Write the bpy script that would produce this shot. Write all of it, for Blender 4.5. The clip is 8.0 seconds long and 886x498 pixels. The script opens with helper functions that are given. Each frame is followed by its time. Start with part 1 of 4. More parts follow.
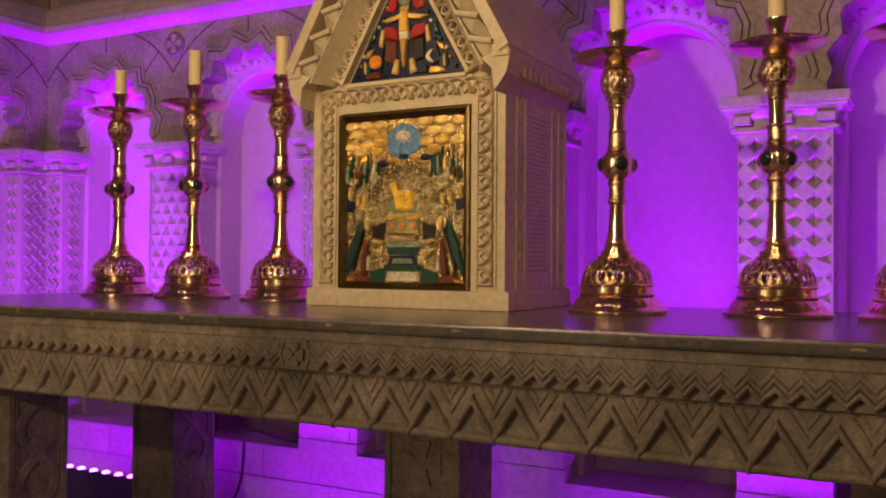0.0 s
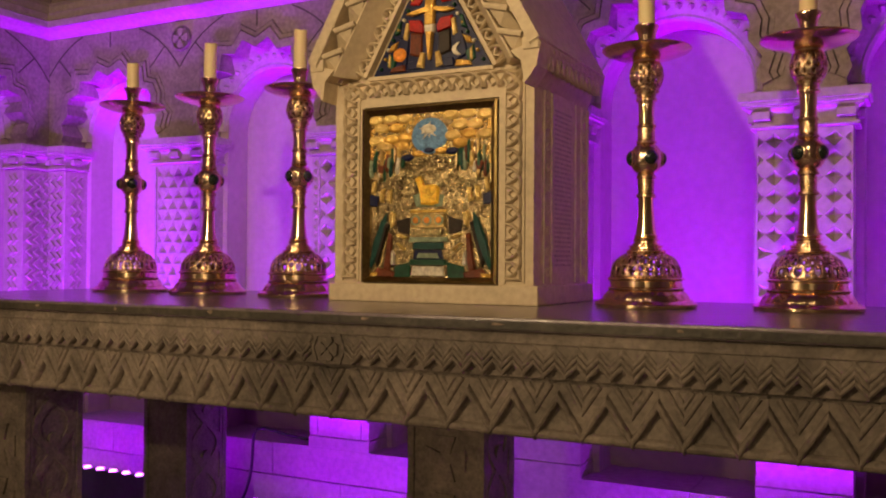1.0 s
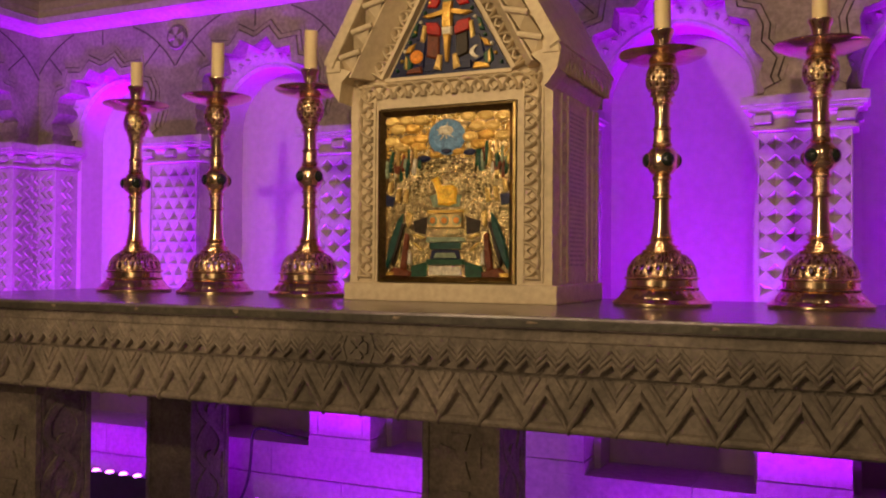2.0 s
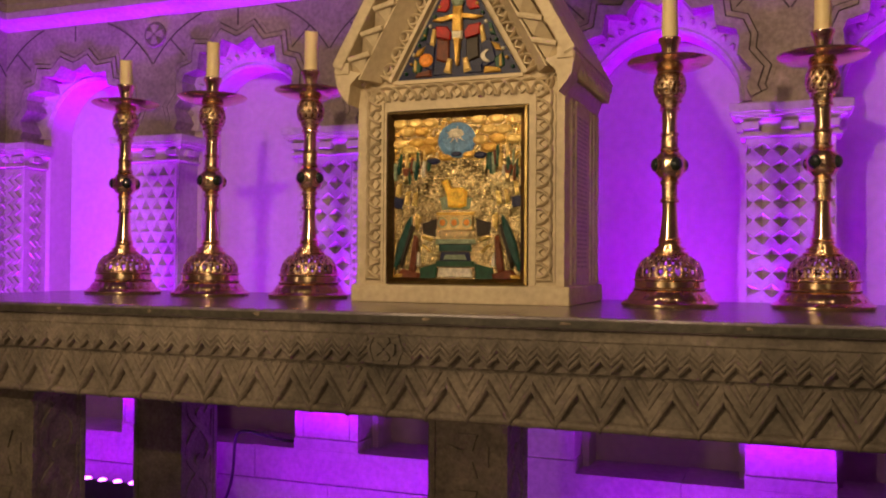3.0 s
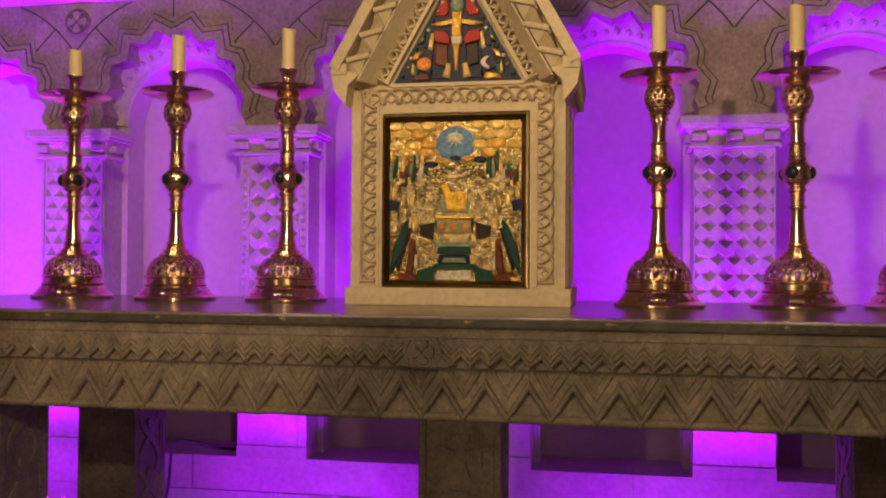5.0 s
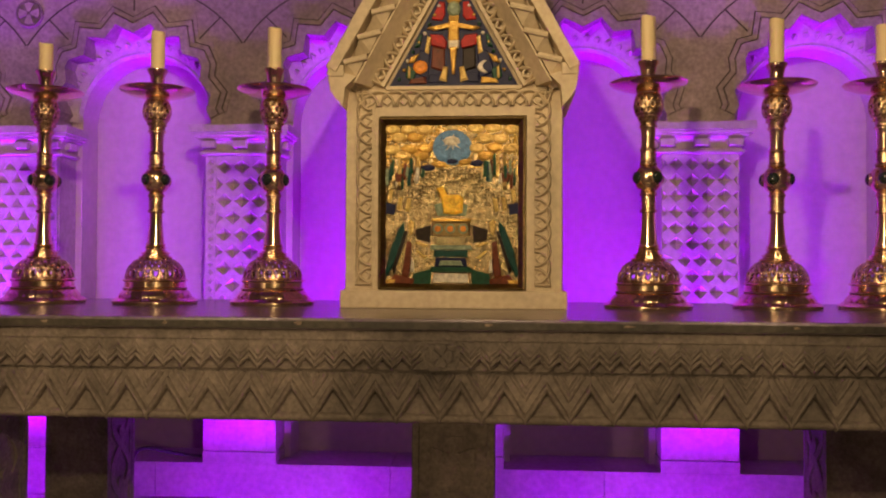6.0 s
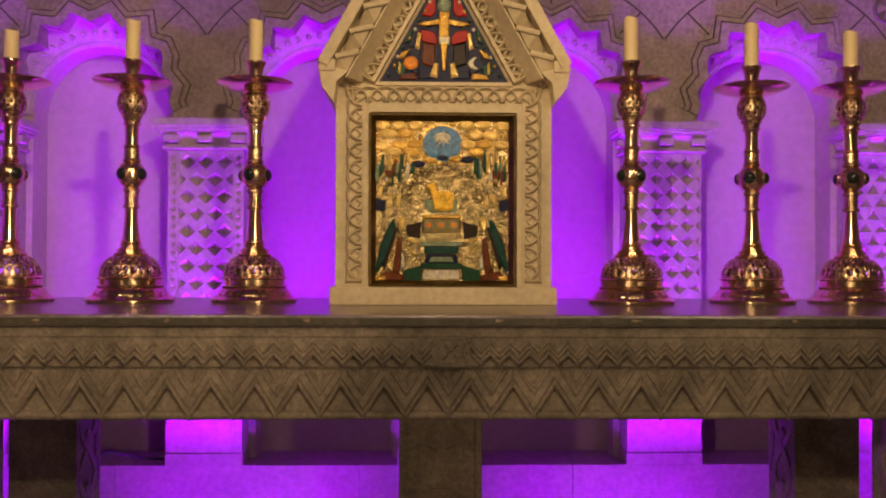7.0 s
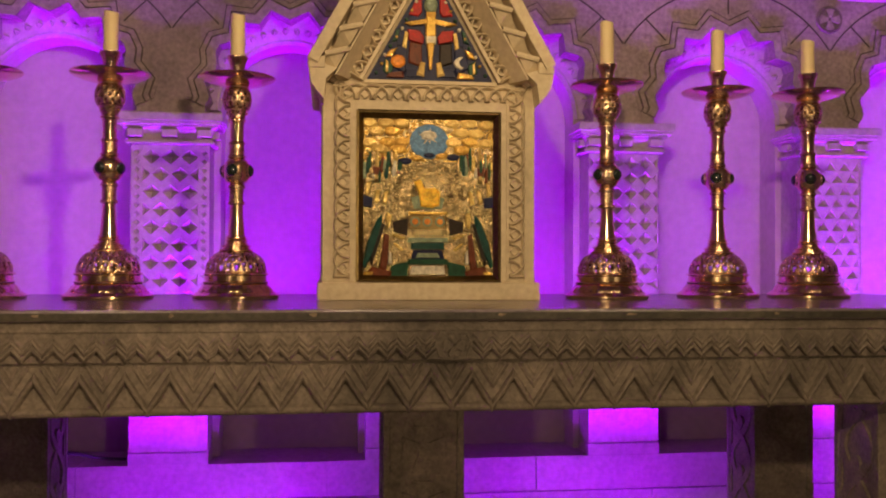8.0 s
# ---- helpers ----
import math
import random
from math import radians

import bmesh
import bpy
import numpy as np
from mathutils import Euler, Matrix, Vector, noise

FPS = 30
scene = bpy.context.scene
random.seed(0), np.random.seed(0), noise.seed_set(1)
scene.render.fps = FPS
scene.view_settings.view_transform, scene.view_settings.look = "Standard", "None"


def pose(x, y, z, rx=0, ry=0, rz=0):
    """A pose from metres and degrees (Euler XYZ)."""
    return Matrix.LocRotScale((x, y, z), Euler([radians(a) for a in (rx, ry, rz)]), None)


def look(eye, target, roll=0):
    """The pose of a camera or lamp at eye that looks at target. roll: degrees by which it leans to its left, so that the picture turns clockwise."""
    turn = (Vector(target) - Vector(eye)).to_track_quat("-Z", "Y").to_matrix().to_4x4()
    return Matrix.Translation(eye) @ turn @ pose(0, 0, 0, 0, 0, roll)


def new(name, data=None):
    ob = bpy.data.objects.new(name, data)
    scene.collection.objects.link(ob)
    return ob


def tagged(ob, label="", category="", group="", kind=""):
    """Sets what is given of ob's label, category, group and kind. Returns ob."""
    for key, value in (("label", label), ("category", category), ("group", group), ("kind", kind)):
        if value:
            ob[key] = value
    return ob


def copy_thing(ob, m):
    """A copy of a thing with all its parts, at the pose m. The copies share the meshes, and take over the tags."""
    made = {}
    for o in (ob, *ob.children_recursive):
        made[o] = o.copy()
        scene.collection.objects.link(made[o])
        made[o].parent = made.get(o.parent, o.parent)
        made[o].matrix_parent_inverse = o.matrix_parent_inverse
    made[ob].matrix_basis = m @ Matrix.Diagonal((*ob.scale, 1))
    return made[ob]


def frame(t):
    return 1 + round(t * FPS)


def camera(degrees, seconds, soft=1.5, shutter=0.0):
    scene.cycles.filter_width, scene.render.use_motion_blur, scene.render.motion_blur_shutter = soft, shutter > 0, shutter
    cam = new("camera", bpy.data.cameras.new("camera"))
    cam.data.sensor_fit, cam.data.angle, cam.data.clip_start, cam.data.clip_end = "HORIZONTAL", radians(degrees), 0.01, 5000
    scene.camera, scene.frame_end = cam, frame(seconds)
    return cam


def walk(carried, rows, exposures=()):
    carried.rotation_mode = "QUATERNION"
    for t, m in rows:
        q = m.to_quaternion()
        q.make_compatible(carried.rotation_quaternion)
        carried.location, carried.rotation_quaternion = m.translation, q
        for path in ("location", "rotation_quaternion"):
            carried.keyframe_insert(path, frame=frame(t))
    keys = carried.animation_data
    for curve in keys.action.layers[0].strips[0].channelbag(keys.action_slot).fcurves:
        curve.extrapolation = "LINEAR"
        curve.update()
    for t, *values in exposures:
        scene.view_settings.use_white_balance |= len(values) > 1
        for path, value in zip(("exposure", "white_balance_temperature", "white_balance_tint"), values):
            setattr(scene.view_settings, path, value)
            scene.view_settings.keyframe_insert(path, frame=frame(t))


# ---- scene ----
from mathutils.geometry import tessellate_polygon

cam = camera(52.2, 8.0, soft=2.0)
PATH = [
    (0, (1.255, -1.606, 1.117), (0.302, 0.152, 1.148), 0.4),
    (0.5, (1.203, -1.618, 1.113), (0.262, 0.147, 1.143), 0.3),
    (1, (1.147, -1.646, 1.103), (0.227, 0.13, 1.133), 0.4),
    (1.5, (1.093, -1.685, 1.102), (0.202, 0.105, 1.131), 0.4),
    (3, (0.853, -1.835, 1.103), (0.136, 0.032, 1.136), 0.4),
    (3.5, (0.731, -1.87, 1.109), (0.1, 0.027, 1.141), 0.4),
    (4, (0.61, -1.91, 1.107), (0.072, 0.016, 1.139), 0.4),
    (4.5, (0.508, -1.945, 1.105), (0.058, 0.003, 1.139), 0.3),
    (5.8, (0.226, -2.016, 1.109), (0.032, -0.026, 1.147), 0.4),
    (6, (0.162, -2.02, 1.115), (0.014, -0.026, 1.151), 0.3),
    (6.5, (0.048, -2.019, 1.118), (-0.003, -0.02, 1.152), 0.3),
    (7, (-0.063, -2.025, 1.109), (-0.011, -0.026, 1.142), 0.2),
    (7.5, (-0.169, -2.038, 1.106), (-0.018, -0.044, 1.136), 0.2),
    (8, (-0.277, -2.052, 1.1), (-0.028, -0.068, 1.131), 0.2),
]
walk(cam, [(t, look(eye, target, roll)) for t, eye, target, roll in PATH])

# ---- light ----
world = bpy.data.worlds.new("chapel_world")
scene.world = world
world.use_nodes = True
world.node_tree.nodes["Background"].inputs[0].default_value = (1.0, 0.72, 0.45, 1)
world.node_tree.nodes["Background"].inputs[1].default_value = 0.02
scene.view_settings.exposure = 0.17


def area_lamp(name, place, target, sx, sy, watts, colour):
    d = bpy.data.lights.new(name, "AREA")
    d.shape, d.size, d.size_y, d.energy, d.color = "RECTANGLE", sx, sy, watts, colour
    ob = new(name, d)
    ob.matrix_world = look(place, target)
    return ob


WARM = (1.0, 0.72, 0.40)
PURPLE = (0.37, 0.0, 1.0)


def spot_lamp(name, place, target, watts, degrees):
    d = bpy.data.lights.new(name, "SPOT")
    d.energy, d.color, d.spot_size, d.spot_blend, d.shadow_soft_size = watts, WARM, radians(degrees), 1.0, 0.09
    ob = new(name, d)
    ob.matrix_world = look(place, target)
    return ob


# two chapel spotlights high up on both sides, behind the camera, their beams crossing
spot_lamp("chapel_lamp_right", (1.55, -5.0, 2.9), (-1.60, 1.5, 1.66), 640, 32)
spot_lamp("chapel_lamp_left", (-1.55, -5.0, 2.9), (1.60, 1.5, 1.66), 640, 32)
# low wall lamps further back in the chapel
spot_lamp("wall_lamp_right", (2.35, -5.0, 1.15), (-1.25, 1.6, 0.60), 125, 36)
spot_lamp("wall_lamp_left", (-2.35, -5.0, 1.15), (1.25, 1.6, 0.60), 125, 36)
# a pair of lamps under the vault, and a row of unseen lamps added as fill
area_lamp("vault_lamp_right", (1.25, -3.6, 4.6), (0.0, 0.6, 1.5), 0.40, 0.25, 10, WARM)
area_lamp("vault_lamp_left", (-1.25, -3.6, 4.6), (0.0, 0.6, 1.5), 0.40, 0.25, 10, WARM)
for hx in (-1.9, 0.0, 1.9):
    area_lamp("front_fill_lamp", (hx, -4.2, 3.7), (hx * 0.6, -0.2, 0.6), 0.45, 0.45, 2.2, WARM).data.spread = radians(64)
# washlight battens on the floor along the back wall
BATTENS = [(-1.95, 0.9, 0.0), (-0.66, 0.88, -0.03), (0.66, 0.88, -0.03), (1.95, 0.9, 0.0)]
for bx, bl, drop in BATTENS:
    lamp = area_lamp("batten_lamp", (bx, 1.065, 0.205 + drop), (bx, 1.52, 1.75), bl, 0.06, 20 if abs(bx) < 1 else 27, PURPLE)
    lamp.data.spread = radians(64)
    lamp = area_lamp("batten_side_lamp", (bx, 1.072, 0.205 + drop), (bx, 1.50, 0.75), bl, 0.012, 4.6, PURPLE)
# the side wall has a batten of its own, out of view
lamp = area_lamp("batten_lamp", (-2.2, 0.55, 0.205), (-2.62, 0.75, 1.75), 0.03, 0.9, 20, PURPLE)
lamp.data.spread = radians(100)


# ---- materials ----
def material(name, colour, rough=0.8, metal=0.0, var=0.25, scale=6.0, fine=60.0, bump=0.3, stain=None, spec=0.5, coat=0.0, dist=0.004, grime=0.0):
    m = bpy.data.materials.new(name)
    m.use_nodes = True
    nt = m.node_tree
    b = nt.nodes["Principled BSDF"]
    b.inputs["Roughness"].default_value = rough
    b.inputs["Metallic"].default_value = metal
    b.inputs["Specular IOR Level"].default_value = spec
    b.inputs["Coat Weight"].default_value = coat
    tc = nt.nodes.new("ShaderNodeTexCoord")
    geo = nt.nodes.new("ShaderNodeNewGeometry")
    n1 = nt.nodes.new("ShaderNodeTexNoise")
    n1.inputs["Scale"].default_value, n1.inputs["Detail"].default_value, n1.inputs["Roughness"].default_value = scale, 6, 0.62
    n2 = nt.nodes.new("ShaderNodeTexNoise")
    n2.inputs["Scale"].default_value, n2.inputs["Detail"].default_value = fine, 4
    for n in (n1, n2):
        nt.links.new(geo.outputs["Position"], n.inputs["Vector"])
    r1 = nt.nodes.new("ShaderNodeValToRGB")
    c = Vector(colour)
    dark = Vector(stain) if stain else c * (1 - var)
    light = c * (1 + var * 0.6)
    r1.color_ramp.elements[0].position, r1.color_ramp.elements[1].position = 0.3, 0.72
    r1.color_ramp.elements[0].color, r1.color_ramp.elements[1].color = (*dark, 1), (*light, 1)
    nt.links.new(n1.outputs["Fac"], r1.inputs["Fac"])
    mx = nt.nodes.new("ShaderNodeMix")
    mx.data_type, mx.blend_type = "RGBA", "OVERLAY"
    mx.inputs["Factor"].default_value = min(1.0, var * 1.6)
    nt.links.new(r1.outputs["Color"], mx.inputs["A"])
    nt.links.new(n2.outputs["Fac"], mx.inputs["B"])
    last = mx.outputs["Result"]
    if grime:
        n3 = nt.nodes.new("ShaderNodeTexNoise")
        n3.inputs["Scale"].default_value, n3.inputs["Detail"].default_value, n3.inputs["Roughness"].default_value = 1.7, 8, 0.7
        n3.inputs["Distortion"].default_value = 0.6
        nt.links.new(geo.outputs["Position"], n3.inputs["Vector"])
        r3 = nt.nodes.new("ShaderNodeValToRGB")
        r3.color_ramp.elements[0].position, r3.color_ramp.elements[1].position = 0.40, 0.60
        r3.color_ramp.elements[0].color, r3.color_ramp.elements[1].color = (1 - grime, 1 - grime, 1 - grime, 1), (1, 1, 1, 1)
        nt.links.new(n3.outputs["Fac"], r3.inputs["Fac"])
        m3 = nt.nodes.new("ShaderNodeMix")
        m3.data_type, m3.blend_type = "RGBA", "MULTIPLY"
        m3.inputs["Factor"].default_value = 1.0
        nt.links.new(last, m3.inputs["A"])
        nt.links.new(r3.outputs["Color"], m3.inputs["B"])
        last = m3.outputs["Result"]
    nt.links.new(last, b.inputs["Base Color"])
    bp = nt.nodes.new("ShaderNodeBump")
    bp.inputs["Strength"].default_value, bp.inputs["Distance"].default_value = bump, dist
    ad = nt.nodes.new("ShaderNodeMath")
    ad.operation = "ADD"
    nt.links.new(n1.outputs["Fac"], ad.inputs[0])
    nt.links.new(n2.outputs["Fac"], ad.inputs[1])
    nt.links.new(ad.outputs[0], bp.inputs["Height"])
    nt.links.new(bp.outputs["Normal"], b.inputs["Normal"])
    return m


def glow(name, colour, strength):
    m = bpy.data.materials.new(name)
    m.use_nodes = True
    b = m.node_tree.nodes["Principled BSDF"]
    b.inputs["Base Color"].default_value = (*colour, 1)
    b.inputs["Emission Color"].default_value = (*colour, 1)
    b.inputs["Emission Strength"].default_value = strength
    return m


STONE_ALTAR = material("altar_limestone", (0.225, 0.180, 0.145), 0.72, var=0.36, scale=14, fine=95, bump=0.8, grime=0.52, dist=0.005)
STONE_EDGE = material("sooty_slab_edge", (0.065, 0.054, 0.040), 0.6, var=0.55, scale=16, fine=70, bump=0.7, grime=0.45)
CHIP = material("chipped_limestone", (0.25, 0.185, 0.13), 0.85, var=0.5, scale=40, fine=120, bump=0.6)
STONE_TOP = material("mensa_stone", (0.215, 0.165, 0.185), 0.2, var=0.35, scale=9, fine=60, bump=0.12, grime=0.35, spec=0.6)
STONE_TAB = material("tabernacle_limestone", (0.565, 0.455, 0.30), 0.7, var=0.2, scale=4, fine=55, bump=0.3)
STONE_WALL = material("wall_sandstone", (0.335, 0.25, 0.262), 0.7, var=0.34, scale=4.0, fine=60, bump=0.6, grime=0.28)
STONE_CAP = material("capital_stone", (0.375, 0.285, 0.315), 0.6, var=0.2, scale=4, fine=50, bump=0.3)
PLASTER = material("niche_plaster", (0.42, 0.295, 0.36), 0.9, var=0.1, scale=2.2, fine=30, bump=0.15)
# medallion ground, coloured dark as the shade in its recesses
DISC_SHADE = material("shaded_disc_stone", (0.16, 0.12, 0.125), 0.85, var=0.3, scale=20, bump=0.4)
# one dark tone for both the dirt and the shade of the grooves
GROOVE = material("groove_dirt_and_shade", (0.075, 0.058, 0.055), 0.95, var=0.3, scale=20)
JOINT = material("dark_joint", (0.065, 0.05, 0.05), 0.95, var=0.2, scale=20)
BRASS = material("polished_brass", (0.93, 0.69, 0.455), 0.15, 1.0, var=0.12, scale=22, fine=120, bump=0.06, stain=(0.78, 0.56, 0.33), dist=0.002)
BRASS_ENGRAVED = material("engraved_brass", (0.86, 0.64, 0.40), 0.24, 1.0, var=0.3, scale=90, fine=260, bump=0.6, stain=(0.30, 0.16, 0.07), dist=0.002)
BRONZE = material("dark_bronze", (0.26, 0.18, 0.07), 0.3, 1.0, var=0.3, scale=20, fine=120, bump=0.15)
GOLD = material("gilt_enamel", (0.84, 0.50, 0.11), 0.18, 0.6, var=0.25, scale=40, fine=160, bump=0.8)
GOLD_PALE = material("pale_gold_enamel", (0.86, 0.60, 0.20), 0.18, 0.5, var=0.2, scale=40, fine=160, bump=0.8)
SILVER_GILT = material("hammered_silver_gilt", (0.31, 0.23, 0.115), 0.22, 0.9, var=0.35, scale=60, fine=210, bump=0.6, stain=(0.10, 0.07, 0.03), dist=0.002)
JEWEL = material("black_cabochon", (0.012, 0.018, 0.014), 0.06, var=0.1, bump=0.0, coat=0.6)
WAX = material("ivory_wax", (0.84, 0.66, 0.36), 0.5, var=0.08, scale=8, fine=30, bump=0.1)
WICK = material("burnt_wick", (0.03, 0.025, 0.02), 0.95)
BLACK = material("black_rubber", (0.03, 0.03, 0.033), 0.55, var=0.2, scale=12)
# floor tone is lifted so that the unseen floor bounces light under the altar
FLOOR = material("floor_stone", (0.46, 0.40, 0.34), 0.5, var=0.3, scale=3, fine=30, bump=0.2)
# bar colour stands for the shade inside incised letters
INSCR = material("incised_shade_paint", (0.34, 0.27, 0.22), 0.9, var=0.2, scale=30)


def enamel(name, colour, metal=0.0):
    return material(name, colour, 0.36, metal, var=0.45, scale=60, fine=180, bump=0.3, coat=0.0, spec=0.16, dist=0.002)


E_BLUE = enamel("sky_blue_enamel", (0.12, 0.24, 0.42))
E_NAVY = enamel("navy_enamel", (0.006, 0.008, 0.045))
E_GREEN = enamel("green_enamel", (0.010, 0.055, 0.028))
E_TEAL = enamel("teal_enamel", (0.008, 0.05, 0.042))
E_RED = enamel("red_enamel", (0.34, 0.010, 0.007))
E_RUST = enamel("rust_enamel", (0.13, 0.032, 0.012))
E_ORANGE = enamel("orange_enamel", (0.70, 0.24, 0.03))
E_WHITE = enamel("white_enamel", (0.62, 0.56, 0.44))
E_DARK = enamel("dark_brown_enamel", (0.022, 0.013, 0.008), 0.1)
E_YELLOW = enamel("yellow_enamel", (0.86, 0.50, 0.05))
E_SAGE = enamel("sage_enamel", (0.22, 0.27, 0.18))
LED = glow("led_lens", (0.62, 0.10, 1.0), 10)

# ---- mesh helpers ----
ORIGIN = {}


def thing(name, place, label, category, group="", kind=""):
    e = new(name)
    e.empty_display_size = 0.1
    e.location = place
    ORIGIN[e.name] = Vector(place)
    return tagged(e, label, category, group, kind)


def part(name, bm, mat, parent=None, label="", smooth=False):
    """Links bm, built in world places, as one mesh under a thing or a part."""
    me = bpy.data.meshes.new(name)
    org = ORIGIN[parent.name] if parent else Vector((0, 0, 0))
    bmesh.ops.recalc_face_normals(bm, faces=bm.faces)
    bm.transform(Matrix.Translation(-org))
    if smooth:
        for f in bm.faces:
            f.smooth = True
    bm.to_mesh(me)
    bm.free()
    me.materials.append(mat)
    ob = new(name, me)
    if parent:
        ob.parent = parent
        ORIGIN[ob.name] = org
    if smooth:
        me.set_sharp_from_angle(angle=radians(42))
    if label:
        ob["label"] = label
    return ob


def box(bm, x0, x1, y0, y1, z0, z1, bev=0.0):
    vs = [bm.verts.new((x, y, z)) for z in (z0, z1) for x, y in ((x0, y0), (x1, y0), (x1, y1), (x0, y1))]
    fs = [bm.faces.new([vs[i] for i in f]) for f in ((3, 2, 1, 0), (4, 5, 6, 7), (0, 1, 5, 4), (1, 2, 6, 5), (2, 3, 7, 6), (3, 0, 4, 7))]
    if bev:
        bmesh.ops.bevel(bm, geom=list({e for f in fs for e in f.edges}), offset=bev, segments=2, affect="EDGES", profile=0.6)
    return bm


def prism(bm, poly, y0, y1):
    """A polygon in x and z, pushed from y0 to y1 (y0 towards the viewer)."""
    a = [bm.verts.new((x, y0, z)) for x, z in poly]
    b = [bm.verts.new((x, y1, z)) for x, z in poly]
    bm.faces.new(a).normal_update()
    bm.faces.new(b[::-1]).normal_update()
    n = len(poly)
    for i in range(n):
        bm.faces.new((a[i], b[i], b[(i + 1) % n], a[(i + 1) % n]))
    return bm


def pillow(bm, poly, y0, y1, inset=0.25):
    """Like prism, with a front that bulges: the face towards the viewer is drawn in."""
    cx, cz = sum(p[0] for p in poly) / len(poly), sum(p[1] for p in poly) / len(poly)
    ym = y0 + (y1 - y0) * 0.35
    rows = []
    for y, k in ((y1, 1.0), (ym, 1.0), (y0, 1 - inset)):
        rows.append([bm.verts.new((cx + (x - cx) * k, y, cz + (z - cz) * k)) for x, z in poly])
    n = len(poly)
    for r0, r1 in zip(rows, rows[1:]):
        for i in range(n):
            bm.faces.new((r0[i], r0[(i + 1) % n], r1[(i + 1) % n], r1[i]))
    bm.faces.new(rows[-1])
    return bm


def ribbon(bm, pts, width, y0, y1, closed=False, side=0.0):
    """A band of that width along a polyline in x and z, with mitred corners, from y0 (front) to y1. side moves it off the line."""
    n = len(pts)
    left, right = [], []
    for i in range(n):
        a = Vector(pts[i - 1] if i > 0 or closed else pts[i])
        b = Vector(pts[i])
        c = Vector(pts[(i + 1) % n] if i < n - 1 or closed else pts[i])
        d0 = (b - a).normalized() if (b - a).length > 1e-9 else (c - b).normalized()
        d1 = (c - b).normalized() if (c - b).length > 1e-9 else d0
        nn = Vector((-d0.y - d1.y, d0.x + d1.x))
        nn = nn.normalized() if nn.length > 1e-6 else Vector((-d0.y, d0.x))
        k = 1 / max(0.45, nn.dot(Vector((-d0.y, d0.x))))
        left.append(b + nn * k * (side + width / 2))
        right.append(b + nn * k * (side - width / 2))
    rows = []
    for l, r in zip(left, right):
        rows.append([bm.verts.new((l.x, y1, l.y)), bm.verts.new((l.x, y0, l.y)), bm.verts.new((r.x, y0, r.y)), bm.verts.new((r.x, y1, r.y))])
    for r0, r1 in zip(rows, rows[1:]):
        for j in range(3):
            bm.faces.new((r0[j], r0[j + 1], r1[j + 1], r1[j]))
    for r in (rows[0], rows[-1]):
        bm.faces.new(r)
    return bm


def bead(bm, pts, rad, y, depth, segs=5):
    """A half-round bead along a polyline in x and z, standing on the plane y, depth proud of it."""
    rows = []
    n = len(pts)
    for i in range(n):
        b = Vector(pts[i])
        d0 = (b - Vector(pts[i - 1])).normalized() if i else (Vector(pts[1]) - b).normalized()
        d1 = (Vector(pts[i + 1]) - b).normalized() if i < n - 1 else d0
        nn = Vector((-d0.y - d1.y, d0.x + d1.x))
        nn = nn.normalized() if nn.length > 1e-6 else Vector((-d0.y, d0.x))
        k = 1 / max(0.5, nn.dot(Vector((-d0.y, d0.x))))
        row = []
        for j in range(segs + 1):
            a = math.pi * j / segs
            p = b + nn * k * rad * math.cos(a)
            row.append(bm.verts.new((p.x, y - depth * math.sin(a), p.y)))
        rows.append(row)
    for r0, r1 in zip(rows, rows[1:]):
        for j in range(segs):
            bm.faces.new((r0[j], r0[j + 1], r1[j + 1], r1[j]))
    for r in (rows[0], rows[-1]):
        if segs > 1:
            bm.faces.new(r)
    return bm


def lathe(bm, profile, segs=40, cx=0.0, cy=0.0, caps=True, lobes=0, deep=0.0):
    rows = []
    for r, z in profile:
        ring = [(2 * math.pi * i / segs, r * (1 + deep * abs(math.sin(lobes * math.pi * i / segs)))) for i in range(segs)]
        rows.append([bm.verts.new((cx + q * math.cos(a), cy + q * math.sin(a), z)) for a, q in ring])
    for r0, r1 in zip(rows, rows[1:]):
        for i in range(segs):
            bm.faces.new((r0[i], r0[(i + 1) % segs], r1[(i + 1) % segs], r1[i]))
    if caps:
        bm.faces.new(rows[0][::-1])
        bm.faces.new(rows[-1])
    return bm


def pyramid(bm, cx, cz, hx, hz, y, high, drop=0.0):
    """A pyramid on a diamond base in x and z, its tip towards the viewer."""
    base = [bm.verts.new(p) for p in ((cx - hx, y, cz), (cx, y, cz - hz), (cx + hx, y, cz), (cx, y, cz + hz))]
    tip = bm.verts.new((cx, y - high, cz - drop * hz))
    for i in range(4):
        bm.faces.new((base[i], base[(i + 1) % 4], tip))
    return bm


def ellipse(cx, cz, rx, rz, n=16, a0=0.0, a1=360.0):
    return [(cx + rx * math.cos(radians(a0 + (a1 - a0) * i / n)), cz + rz * math.sin(radians(a0 + (a1 - a0) * i / n))) for i in range(n if a1 - a0 >= 360 else n + 1)]


# ---- the chapel ----
PITCH, FRONT, ORDER, BACK = 0.853, 1.335, 1.465, 1.60
SILL, ABACUS, CORNICE = 0.365, 1.640, 2.158
LEFT, RIGHT, REAR, TOP = -2.535, 2.535, -7.5, 5.2


def structure(name, bm, mat, label, smooth=False):
    return tagged(part(name, bm, mat, None, "", smooth), label, name.rstrip("_0123456789").replace("_", " "), kind="structure")


